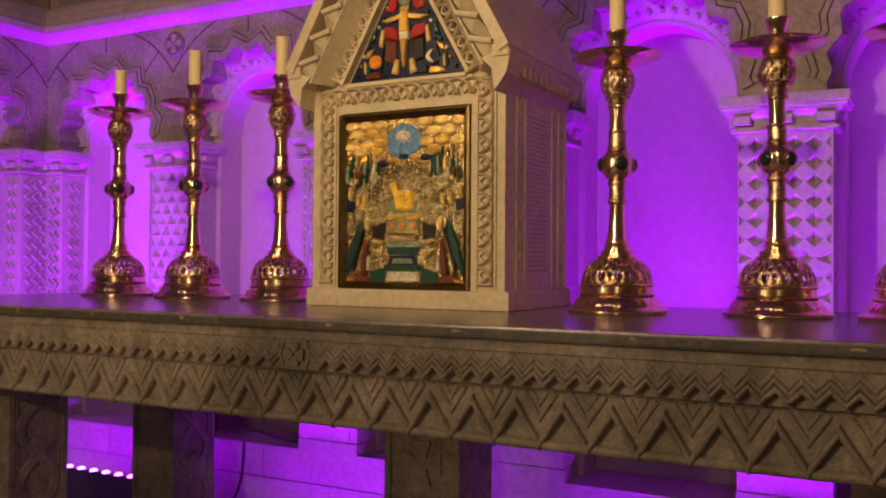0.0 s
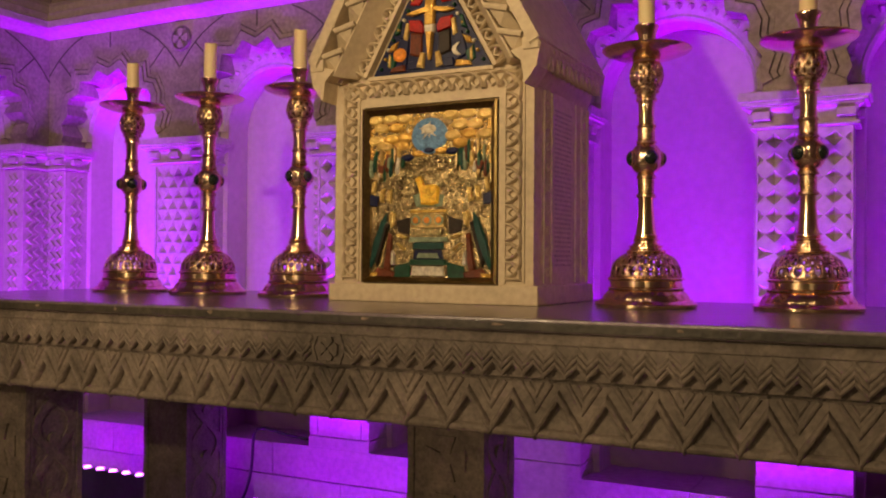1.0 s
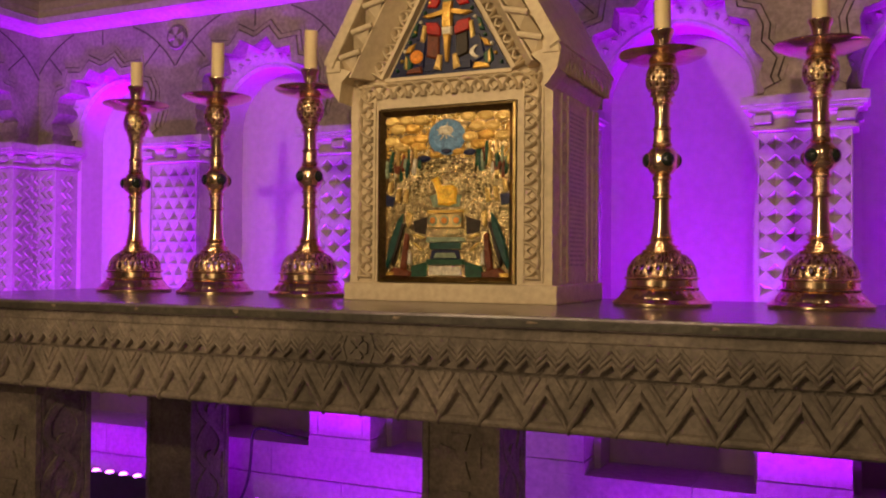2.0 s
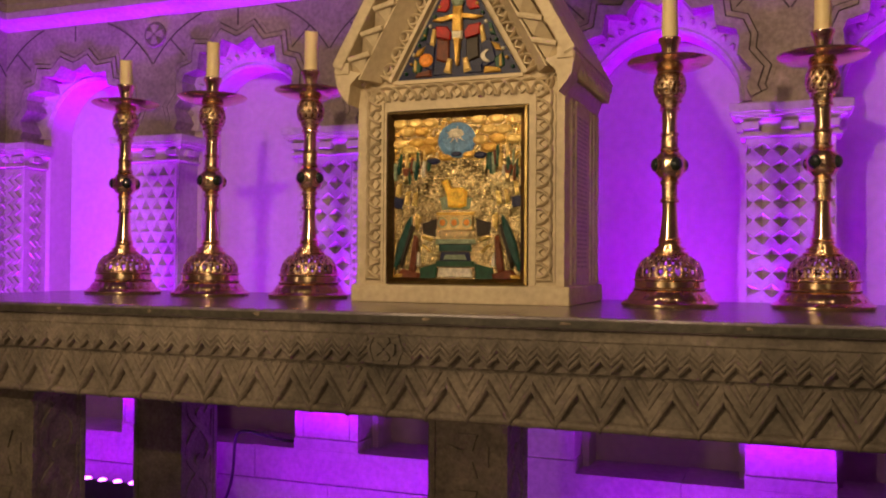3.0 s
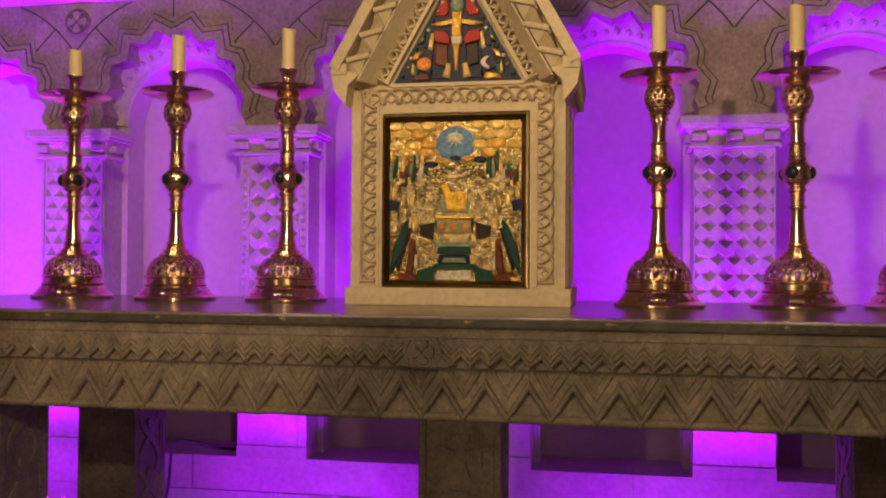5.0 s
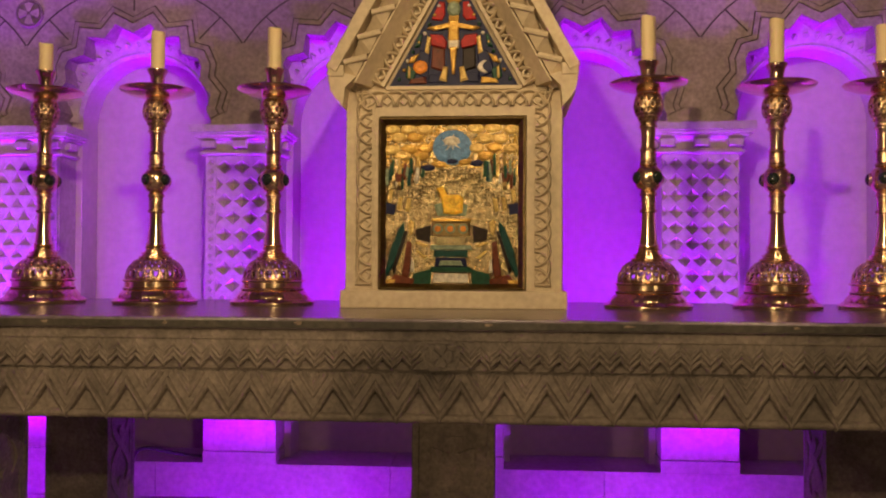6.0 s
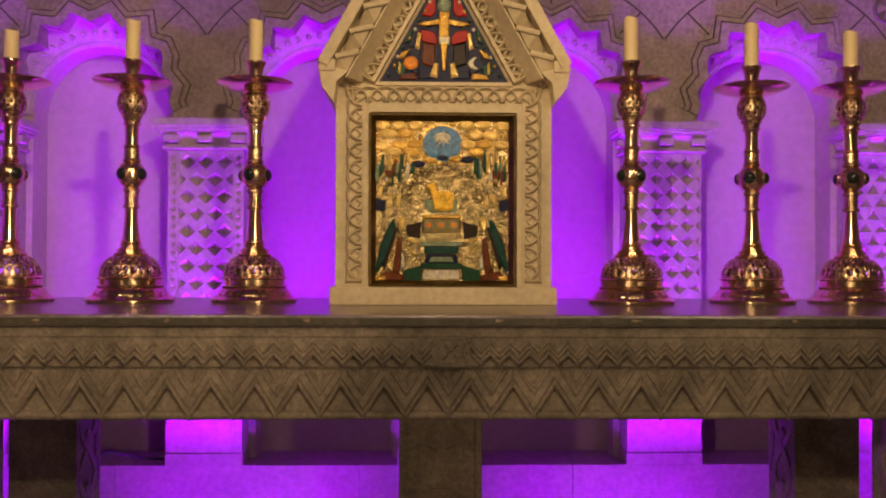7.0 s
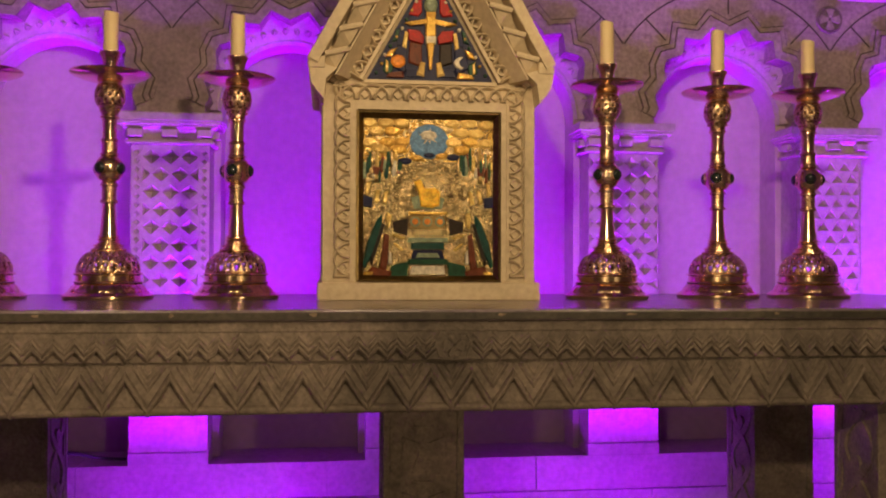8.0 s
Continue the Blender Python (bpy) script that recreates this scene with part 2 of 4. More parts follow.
structure("floor", box(bmesh.new(), LEFT - 0.3, RIGHT + 0.3, REAR - 0.3, BACK + 0.3, -0.2, 0.0), FLOOR, "pale stone chapel floor out of view, lightened to bounce light")
structure("ceiling", box(bmesh.new(), LEFT - 0.3, RIGHT + 0.3, REAR - 0.3, BACK + 0.3, TOP, TOP + 0.2), STONE_WALL, "plain stone chapel ceiling")
structure("wall_north", box(bmesh.new(), LEFT - 0.3, RIGHT + 0.3, BACK, BACK + 0.3, 0, TOP), PLASTER, "plastered niche wall washed in purple light")
structure("wall_west", box(bmesh.new(), LEFT - 0.56, LEFT - 0.265, REAR, BACK, 0, TOP), PLASTER, "plastered side wall of the chapel")
structure("wall_east", box(bmesh.new(), RIGHT, RIGHT + 0.3, REAR, BACK, 0, TOP), STONE_WALL, "plain stone side wall of the chapel")
structure("wall_south", box(bmesh.new(), LEFT - 0.3, RIGHT + 0.3, REAR - 0.3, REAR, 0, TOP), STONE_WALL, "plain stone rear wall of the chapel")

HALF = [(0.0, 1.997), (0.068, 2.031), (0.112, 1.977), (0.182, 1.984), (0.192, 1.915), (0.255, 1.897), (0.268, 1.868),
        (0.262, 1.812), (0.306, 1.757), (0.289, 1.702), (0.305, 1.668), (0.305, ABACUS + 0.002)]
ZIGZAG = [(-x, z) for x, z in HALF[:0:-1]] + HALF


def arch_bay(root, x0, x1, tall=1.0):
    """One bay of the blind arcade round x = 0: zigzag arch in front, round arch behind it. x0, x1: its ends."""
    zt = CORNICE
    zigzag = [(x, ABACUS + (z - ABACUS) * tall) for x, z in ZIGZAG]
    bm = bmesh.new()
    poly = [(x0, ABACUS + 0.002)] + zigzag + [(x1, ABACUS + 0.002), (x1, zt), (x0, zt)]
    prism(bm, poly, FRONT, ORDER)
    bmesh.ops.triangulate(bm, faces=[f for f in bm.faces if len(f.verts) > 4])
    part("spandrel", bm, STONE_WALL, root)
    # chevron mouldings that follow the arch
    # groove strips stand proud; their depth is shade put into the colour
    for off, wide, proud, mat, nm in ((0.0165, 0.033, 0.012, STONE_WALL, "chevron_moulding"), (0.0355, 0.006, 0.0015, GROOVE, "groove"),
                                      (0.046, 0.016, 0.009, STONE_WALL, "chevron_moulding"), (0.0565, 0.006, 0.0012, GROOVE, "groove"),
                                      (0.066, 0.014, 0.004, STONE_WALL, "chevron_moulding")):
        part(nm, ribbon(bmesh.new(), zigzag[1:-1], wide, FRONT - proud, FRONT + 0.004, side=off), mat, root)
    # joints of the arch stones
    bm = bmesh.new()
    ribbon(bm, [(0, 2.085), (0, zt - 0.004)], 0.006, FRONT - 0.0012, FRONT + 0.002)
    for s in (-1, 1):
        arc = [(s * 0.505 * math.sin(radians(a)), 1.680 + 0.505 * math.cos(radians(a))) for a in range(12, 58, 3)]
        arc = [p for p in arc if x0 <= p[0] <= x1 and p[1] < zt - 0.006]
        if len(arc) > 1:
            ribbon(bm, arc, 0.006, FRONT - 0.0012, FRONT + 0.002)
        if x0 <= s * 0.34 <= x1:
            ribbon(bm, [(s * 0.238, 1.955), (s * 0.338, 2.055)], 0.0055, FRONT - 0.0012, FRONT + 0.002)
    part("joint", bm, JOINT, root)
    # inner order with its round arch
    bm = bmesh.new()
    r, zc = 0.262, 1.675
    arc = [(-r, SILL)] + [(r * math.cos(radians(a)), zc + r * math.sin(radians(a))) for a in range(180, -1, -6)] + [(r, SILL)]
    prism(bm, [(x0, SILL)] + arc + [(x1, SILL), (x1, zt), (x0, zt)], ORDER + 0.0015, BACK - 0.001)
    bmesh.ops.triangulate(bm, faces=[f for f in bm.faces if len(f.verts) > 4])
    part("inner_arch", bm, PLASTER, root)
    # splayed reveal between the zigzag and the round arch, with small bosses
    bm = bmesh.new()
    rows = []
    for q, y in ((0.262, ORDER + 0.0005), (0.270, ORDER - 0.010), (0.335, ORDER - 0.058), (0.400, ORDER - 0.105)):
        rows.append([bm.verts.new((max(x0 + 0.001, min(x1 - 0.001, q * math.cos(radians(a)))), y, min(zt - 0.001, zc + q * math.sin(radians(a))))) for a in range(0, 181, 5)])
    for r0, r1 in zip(rows, rows[1:]):
        for i in range(len(r0) - 1):
            bm.faces.new((r0[i], r0[i + 1], r1[i + 1], r1[i]))
    part("reveal", bm, STONE_CAP, root)
    bm = bmesh.new()
    for a in range(14, 167, 8):
        x, z = 0.308 * math.cos(radians(a)), zc + 0.308 * math.sin(radians(a))
        pyramid(bm, x, z, 0.017, 0.017, ORDER - 0.034, 0.022)
    bead(bm, [(0.276 * math.cos(radians(a)), zc + 0.276 * math.sin(radians(a))) for a in range(0, 181, 6)], 0.007, ORDER - 0.010, 0.008)
    part("nailhead_carving", bm, STONE_CAP, root)


def plane(bm, x0, x1, z0, z1):
    if z1 - z0 > 0.0005:
        bm.faces.new([bm.verts.new(p) for p in ((x0, FRONT, z0), (x1, FRONT, z0), (x1, FRONT, z1), (x0, FRONT, z1))])


def diamond(w, h):
    return [(-w, 0.0), (0.0, -h), (w, 0.0), (0.0, h)]


def sunk(bm, cx, cz, hw, hh, hole, deep):
    """A flat field round (cx, cz) on the pilaster's face with a faceted hollow of the outline given cut into it."""
    outer = [(-hw, -hh), (hw, -hh), (hw, hh), (-hw, hh)]
    vs = [bm.verts.new((cx + x, FRONT, cz + z)) for x, z in outer + hole]
    rings = [[Vector((x, z, 0)) for x, z in outer], [Vector((x, z, 0)) for x, z in hole]]
    for tri in tessellate_polygon(rings):
        try:
            bm.faces.new([vs[i] for i in tri])
        except ValueError:
            pass
    n = len(hole)
    tip = bm.verts.new((cx + sum(p[0] for p in hole) / n, FRONT + deep, cz + sum(p[1] for p in hole) / n))
    for i in range(n):
        bm.faces.new((vs[4 + i], vs[4 + (i + 1) % n], tip))


def pilaster(root, style):
    """A pilaster round x = 0 with carved shaft and dentilled capital."""
    h = 0.139
    flat = style == "chevrons"
    part("shaft", box(bmesh.new(), -h, h, FRONT if flat else FRONT + 0.026, BACK, SILL + 0.046, 1.528, 0.003 if flat else 0.0), STONE_CAP, root)
    part("pedestal", box(bmesh.new(), -h - 0.003, h + 0.003, FRONT - 0.004, BACK, SILL, SILL + 0.044, 0.003), STONE_CAP, root)
    bm = bmesh.new()
    if not flat:
        for s in (-1, 1):
            xa, xb = sorted((s * h, s * (h - 0.002)))
            box(bm, xa, xb, FRONT, FRONT + 0.028, SILL + 0.046, 1.528)
    z_lo, z_hi, inner = SILL + 0.046, 1.528, h - 0.002
    if style == "grid4":
        pz, pw = 0.0585, 0.0575
        edge = inner - 2 * pw
        for j in range(15):
            z = z_hi - 0.008 - pz * (j + 0.5)
            half = 0.0 if j < 6 or j % 2 else 0.5
            for i in range(4 if not half else 3):
                sunk(bm, pw * (i - (1.5 if not half else 1.0)), z, pw / 2, pz / 2, diamond(0.0270, 0.0255), 0.019)
            for s in (-1, 1):
                w = edge if not half else edge + pw / 2
                sunk(bm, s * (inner - w / 2), z, w / 2, pz / 2, [(s * (w / 2 - 0.0015), -0.021), (s * (w / 2 - 0.0015), 0.021), (-s * (w / 2 - 0.002), 0.0)], 0.013)
        plane(bm, -inner, inner, z_hi - 0.008, z_hi)
        plane(bm, -inner, inner, z_lo, z_hi - 0.008 - pz * 15)
    elif style == "grid3":
        pz, pw, mid = 0.0640, 0.068, 0.102
        for j in range(14):
            z = z_hi - 0.012 - pz * (j + 0.5)
            if j % 2 == 0:
                for i in (-1, 0, 1):
                    sunk(bm, pw * i, z, pw / 2, pz / 2, diamond(0.0315, 0.0280), 0.021)
            else:
                for i in (-0.5, 0.5):
                    sunk(bm, pw * i, z, pw / 2, pz / 2, diamond(0.0315, 0.0280), 0.021)
                for s in (-1, 1):
                    sunk(bm, s * 0.085, z, pw / 4, pz / 2, [(s * 0.0155, -0.027), (s * 0.0155, 0.027), (-s * 0.0145, 0.0)], 0.016)
            for k in (0.25, -0.25):
                for s in (-1, 1):
                    sunk(bm, s * (mid + inner) / 2, z + pz * k, (inner - mid) / 2, pz / 4, diamond(0.0125, 0.0135), 0.009)
        plane(bm, -inner, inner, z_hi - 0.012, z_hi)
        plane(bm, -inner, inner, z_lo, z_hi - 0.012 - pz * 14)
        for s in (-1, 1):
            ribbon(bm, [(s * mid, z_lo), (s * mid, z_hi - 0.01)], 0.005, FRONT - 0.004, FRONT + 0.001)
    elif style == "triangles":
        pz, mid = 0.0480, 0.122
        pw = 2 * mid / 4
        for j in range(19):
            z = z_hi - 0.012 - pz * (j + 0.5)
            if j % 2:
                for i in range(4):
                    sunk(bm, -mid + pw * (i + 0.5), z, pw / 2, pz / 2, [(-0.026, -0.019), (0.026, -0.019), (0.0, 0.021)], 0.017)
            else:
                for i in range(3):
                    sunk(bm, pw * (i - 1), z, pw / 2, pz / 2, [(-0.026, -0.019), (0.026, -0.019), (0.0, 0.021)], 0.017)
                for s in (-1, 1):
                    sunk(bm, s * (mid - pw / 4), z, pw / 4, pz / 2, [(-0.012, -0.019), (0.012, -0.019), (s * 0.012, 0.021)], 0.012)
        for s in (-1, 1):
            plane(bm, *sorted((s * mid, s * inner)), z_lo, z_hi)
            ribbon(bm, [(s * 0.129, z_lo), (s * 0.129, z_hi - 0.01)], 0.009, FRONT - 0.006, FRONT + 0.001)
        plane(bm, -mid, mid, z_hi - 0.012, z_hi)
        plane(bm, -mid, mid, z_lo, z_hi - 0.012 - pz * 19)
    else:
        for s in (-0.10, -0.06, 0.0, 0.06, 0.10):
            pts = [(s + (0.017 if k % 2 else -0.017), 0.58 + 0.028 * k) for k in range(34)]
            ribbon(bm, pts, 0.009, FRONT - 0.009, FRONT + 0.001)
        for k in range(17):
            for s in (-0.03, 0.03):
                pyramid(bm, s, 0.60 + 0.056 * k, 0.013, 0.02, FRONT + 0.0005, 0.01)
    bmesh.ops.remove_doubles(bm, verts=bm.verts, dist=1e-5)
    part("carved_relief", bm, STONE_CAP, root)
    if style == "chevrons":
        bm = bmesh.new()
        for s in (-1, 1):
            for y0 in (0.05, 0.085):
                rows = [(FRONT + y0 + (0.014 if k % 2 else -0.014), 0.58 + 0.028 * k) for k in range(34)]
                for (ya, za), (yb, zb) in zip(rows, rows[1:]):
                    v = [bm.verts.new(p) for p in ((s * (h - 0.002), ya - 0.005, za), (s * (h - 0.002), yb - 0.005, zb), (s * (h + 0.007), yb, zb), (s * (h + 0.007), ya, za), (s * (h - 0.002), ya + 0.005, za), (s * (h - 0.002), yb + 0.005, zb))]
                    bm.faces.new((v[0], v[1], v[2], v[3]))
                    bm.faces.new((v[3], v[2], v[5], v[4]))
        part("side_relief", bm, STONE_CAP, root)
    # capital: fillet, hollow bell with dentils, abacus
    part("necking", box(bmesh.new(), -0.158, 0.158, FRONT - 0.019, ORDER - 0.002, 1.528, 1.541, 0.004), STONE_CAP, root)
    bm = bmesh.new()
    prof = [(0.147, 1.541), (0.149, 1.565), (0.156, 1.582), (0.170, 1.590), (0.170, 1.597)]
    rows = [[bm.verts.new(p) for p in ((-w, ORDER - 0.002, z), (-w, FRONT + 0.139 - w, z), (w, FRONT + 0.139 - w, z), (w, ORDER - 0.002, z))] for w, z in prof]
    for r0, r1 in zip(rows, rows[1:]):
        for i in range(3):
            bm.faces.new((r0[i], r0[i + 1], r1[i + 1], r1[i]))
    bm.faces.new(rows[0]), bm.faces.new(rows[-1])
    part("bell", bm, STONE_CAP, root)
    for x in (-0.122, 0.0, 0.122):
        part("dentil", box(bmesh.new(), x - 0.027, x + 0.027, FRONT - 0.034, FRONT + 0.01, 1.553, 1.580, 0.004), STONE_CAP, root)
    for s in (-1, 1):
        part("dentil", box(bmesh.new(), s * 0.158 - 0.012, s * 0.158 + 0.014, FRONT + 0.02, FRONT + 0.07, 1.553, 1.580, 0.004), STONE_CAP, root)
    bm = bmesh.new()
    box(bm, -0.190, 0.190, FRONT - 0.050, ORDER - 0.002, 1.609, ABACUS, 0.003)
    box(bm, -0.183, 0.183, FRONT - 0.043, ORDER - 0.002, 1.597, 1.6095, 0.003)
    part("abacus", bm, STONE_CAP, root)


STYLES = {-3: "chevrons", -2: "triangles", -1: "grid3", 0: "grid4", 1: "grid4", 2: "triangles"}
LABELS = {"chevrons": "corner pilaster of grey stone carved with upright zigzags", "triangles": "grey stone pilaster carved with rows of small triangles",
          "grid3": "grey stone pilaster carved with pointed diamonds and a narrow border", "grid4": "grey stone pilaster carved all over with pointed diamonds"}
bay = thing("arch_bay", (0, 0, 0), "grey stone zigzag arch over a plastered round niche", "arch", "blind arcade arches", "structure")
arch_bay(bay, -PITCH / 2, PITCH / 2)
bay.location = (-1.5 * PITCH, 0, 0)
low = thing("arch_bay", (0, 0, 0), "lower grey stone zigzag arch beside the corner", "arch", "blind arcade arches", "structure")
arch_bay(low, -PITCH / 2, PITCH / 2, 0.87)
low.location = (-2.5 * PITCH, 0, 0)
for k in (-0.5, 0.5, 1.5, 2.5):
    copy_thing(bay, pose(k * PITCH, 0, 0))
made = {}
for k in range(-3, 3):
    style = STYLES[k]
    if style in made:
        copy_thing(made[style], pose(k * PITCH, 0, 0))
    else:
        p = thing("pilaster", (0, 0, 0), LABELS[style], "pilaster", "arcade pilasters", "structure")
        pilaster(p, style)
        p.location = (k * PITCH, 0, 0)
        made[style] = p
# the side wall's arcade turns the corner
turn = pose(LEFT + FRONT, FRONT, 0, 0, 0, 90)
copy_thing(made["chevrons"], turn @ pose(0, 0, 0))
copy_thing(low, turn @ pose(-PITCH / 2, 0, 0))



def course(bm, along, profile, a, b):
    """A moulding: profile of (out from the wall, z), run along x ('x') or along the side wall ('y')."""
    ends = []
    for t in (a, b):
        ends.append([bm.verts.new((t, FRONT - o, z) if along == "x" else (LEFT + o, t, z)) for o, z in profile])
    n = len(profile)
    for i in range(n):
        bm.faces.new((ends[0][i], ends[1][i], ends[1][(i + 1) % n], ends[0][(i + 1) % n]))
    bm.faces.new(ends[0]), bm.faces.new(ends[1])


CORN = [(-0.2, CORNICE), (0.004, CORNICE), (0.018, 2.164), (0.040, 2.178), (0.066, 2.188), (0.084, 2.191), (0.084, 2.222), (0.070, 2.230), (0.070, 2.262), (0.055, 2.270), (0.055, 2.300), (0.030, 2.326), (-0.2, 2.330)]
for name, along, a, b in (("cornice_north", "x", LEFT - 0.2, RIGHT), ("cornice_west", "y", REAR, FRONT)):
    bm = bmesh.new()
    course(bm, along, CORN, a, b)
    structure(name, bm, STONE_CAP, "moulded stone cornice lit purple on its underside")
bm = box(bmesh.new(), LEFT - 0.2, RIGHT, FRONT + 0.05, BACK - 0.002, 2.331, TOP - 0.002)
structure("wall_upper_north", bm, STONE_WALL, "grey stone wall above the cornice")
bm = box(bmesh.new(), LEFT - 0.262, LEFT - 0.05, REAR + 0.002, FRONT + 0.04, 2.331, TOP - 0.002)
structure("wall_upper_west", bm, STONE_WALL, "grey stone side wall above the cornice")

# plinth of large blocks under the niches
plinth = thing("wall_base", (0, BACK, 0), "base course of large stone blocks under saturated purple light", "wall base", kind="structure")
core = part("core", box(bmesh.new(), LEFT, RIGHT, FRONT + 0.012, BACK - 0.002, 0.0, SILL - 0.004), STONE_CAP, plinth)
rng = random.Random(4)
for z0, z1, off in ((0.0, 0.2305, 0.0), (0.232, SILL, 0.31)):
    x = LEFT + off - 0.62
    while x < RIGHT:
        w = 0.82 + rng.uniform(-0.1, 0.12)
        a, b = max(x, LEFT), min(x + w - 0.0015, RIGHT)
        if b - a > 0.05:
            part("stone_block", box(bmesh.new(), a, b, FRONT - rng.uniform(0, 0.0015), BACK - 0.003, z0 + 0.001, z1, 0.003), STONE_CAP, plinth)
        x += w
bm = box(bmesh.new(), LEFT - 0.262, LEFT, REAR + 0.002, FRONT, 0, SILL, 0.003)
structure("wall_base_west", bm, STONE_CAP, "stone base of the side wall")

# medallions over the outer pilasters
def medallion(x):
    m = thing("medallion", (x, FRONT, 2.078), "round stone medallion with a carved splayed cross", "medallion", "cross medallions")
    bm = bmesh.new()
    prism(bm, ellipse(x, 2.078, 0.054, 0.054, 28), FRONT - 0.006, FRONT + 0.004)
    bead(bm, ellipse(x, 2.078, 0.050, 0.050, 28) + [(x + 0.050, 2.078)], 0.006, FRONT - 0.006, 0.007)
    part("disc", bm, DISC_SHADE, m)
    bm = bmesh.new()
    for k in range(4):
        c, s = math.cos(k * math.pi / 2), math.sin(k * math.pi / 2)
        pts = [(0.007, -0.006), (0.038, -0.018), (0.043, 0.0), (0.038, 0.018), (0.007, 0.006)]
        prism(bm, [(x + u * c - v * s, 2.078 + u * s + v * c) for u, v in pts], FRONT - 0.015, FRONT - 0.004)
    part("cross", bm, STONE_WALL, m)


medallion(-1.692)
medallion(1.700)

# washlight battens with their lenses
for bx, bl, drop in BATTENS:
    b = thing("light_batten", (bx, 1.07, 0.0), "black floor batten with a row of glowing purple lenses", "stage light", "floor washlights")
    bm = bmesh.new()
    box(bm, bx - bl / 2 - 0.02, bx + bl / 2 + 0.02, 1.038, 1.112, 0.02, 0.185 + drop, 0.004)
    box(bm, bx - bl / 2 - 0.02, bx + bl / 2 + 0.02, 1.030, 1.052, 0.02, 0.237 + drop, 0.004)
    part("housing", bm, BLACK, b)
    for s in (-1, 1):
        part("foot", box(bmesh.new(), bx + s * bl * 0.38 - 0.02, bx + s * bl * 0.38 + 0.02, 1.00, 1.13, 0.0, 0.022, 0.003), BLACK, b)
    n = int(bl / 0.074)
    for k in range(n):
        x = bx + (k - (n - 1) / 2) * 0.074
        part("lens", lathe(bmesh.new(), [(0.016, 0.236 + drop), (0.016, 0.241 + drop), (0.010, 0.245 + drop), (0.002, 0.246 + drop)], 12, x, 1.043), LED, b)

# ---- the altar ----
MENSA, LONG = 0.995, 1.62
altar = thing("altar", (0, 0.5, 0), "long carved limestone altar table with zigzag friezes on square piers", "altar")
bm = box(bmesh.new(), -LONG - 0.012, LONG + 0.012, -0.012, 1.0, 0.969, MENSA, 0.005)
part("mensa_slab", bm, STONE_TOP, altar, "dark worn stone altar slab")
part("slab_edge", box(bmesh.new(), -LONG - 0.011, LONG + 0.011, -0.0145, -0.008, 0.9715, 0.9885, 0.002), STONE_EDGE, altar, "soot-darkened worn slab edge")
chip_rng = random.Random(21)
for x in (-0.905, -0.62, -0.31, 0.115, 0.42, 0.78, -1.2, 1.15):
    n = chip_rng.randint(7, 9)
    w, h = chip_rng.uniform(0.006, 0.02), chip_rng.uniform(0.003, 0.006)
    pts = [(x + w * math.cos(6.283 * i / n) * chip_rng.uniform(0.35, 1.2), 0.9825 + h * math.sin(6.283 * i / n) * chip_rng.uniform(0.6, 1.1)) for i in range(n)]
    part("chip", pillow(bmesh.new(), pts, -0.0155, -0.013, 0.5), CHIP, altar, "pale chipped spot")
UP = part("upper_frieze", box(bmesh.new(), -LONG, LONG, 0.020, 0.985, 0.8765, 0.9685, 0.002), STONE_ALTAR, altar)
part("recess", box(bmesh.new(), -LONG + 0.02, LONG - 0.02, 0.034, 0.97, 0.868, 0.877), STONE_ALTAR, altar)
LOW = part("lower_frieze", box(bmesh.new(), -LONG + 0.006, LONG - 0.006, 0.036, 0.965, 0.757, 0.8685, 0.003), STONE_ALTAR, altar)
rng = random.Random(7)


def zig(x0, x1, pitch, zlo, zhi, phase=0.0):
    n0, n1 = math.ceil((x0 - phase) / pitch * 2), math.floor((x1 - phase) / pitch * 2)
    return [(phase + k * pitch / 2 + rng.uniform(-0.0012, 0.0012), (zlo if k % 2 == 0 else zhi) + rng.uniform(-0.0012, 0.0012)) for k in range(n0, n1 + 1)]


# upper band: three nested zigzag ridges and a row of sunk teeth below, broken by a cross
PU, U0 = 0.0440, 0.0304


def chevrons(x0, x1):
    edge = zig(x0, x1, PU, 0.881, 0.904, U0)
    bm = prism(bmesh.new(), edge + [(edge[-1][0], 0.9455), (edge[0][0], 0.9455)], 0.008, 0.022)
    bmesh.ops.triangulate(bm, faces=[f for f in bm.faces if len(f.verts) > 4])
    part("zigzag_plate", bm, STONE_ALTAR, UP)
    for dz, proud in ((0.002, 0.0075), (0.0155, 0.0065), (0.029, 0.004)):
        pts = zig(x0, x1, PU, 0.884 + dz, 0.907 + dz, U0)
        part("zigzag_ridge", bead(bmesh.new(), pts, 0.0050, 0.0085, proud, 4), STONE_ALTAR, UP)


chevrons(-LONG + 0.02, -0.030)
chevrons(0.046, LONG - 0.02)
part("cross_ground", box(bmesh.new(), -0.054, 0.070, 0.0085, 0.022, 0.8795, 0.9455, 0.001), STONE_ALTAR, UP)
part("fascia", box(bmesh.new(), -LONG + 0.001, LONG - 0.001, 0.0035, 0.02, 0.9445, 0.9675, 0.002), STONE_ALTAR, UP)
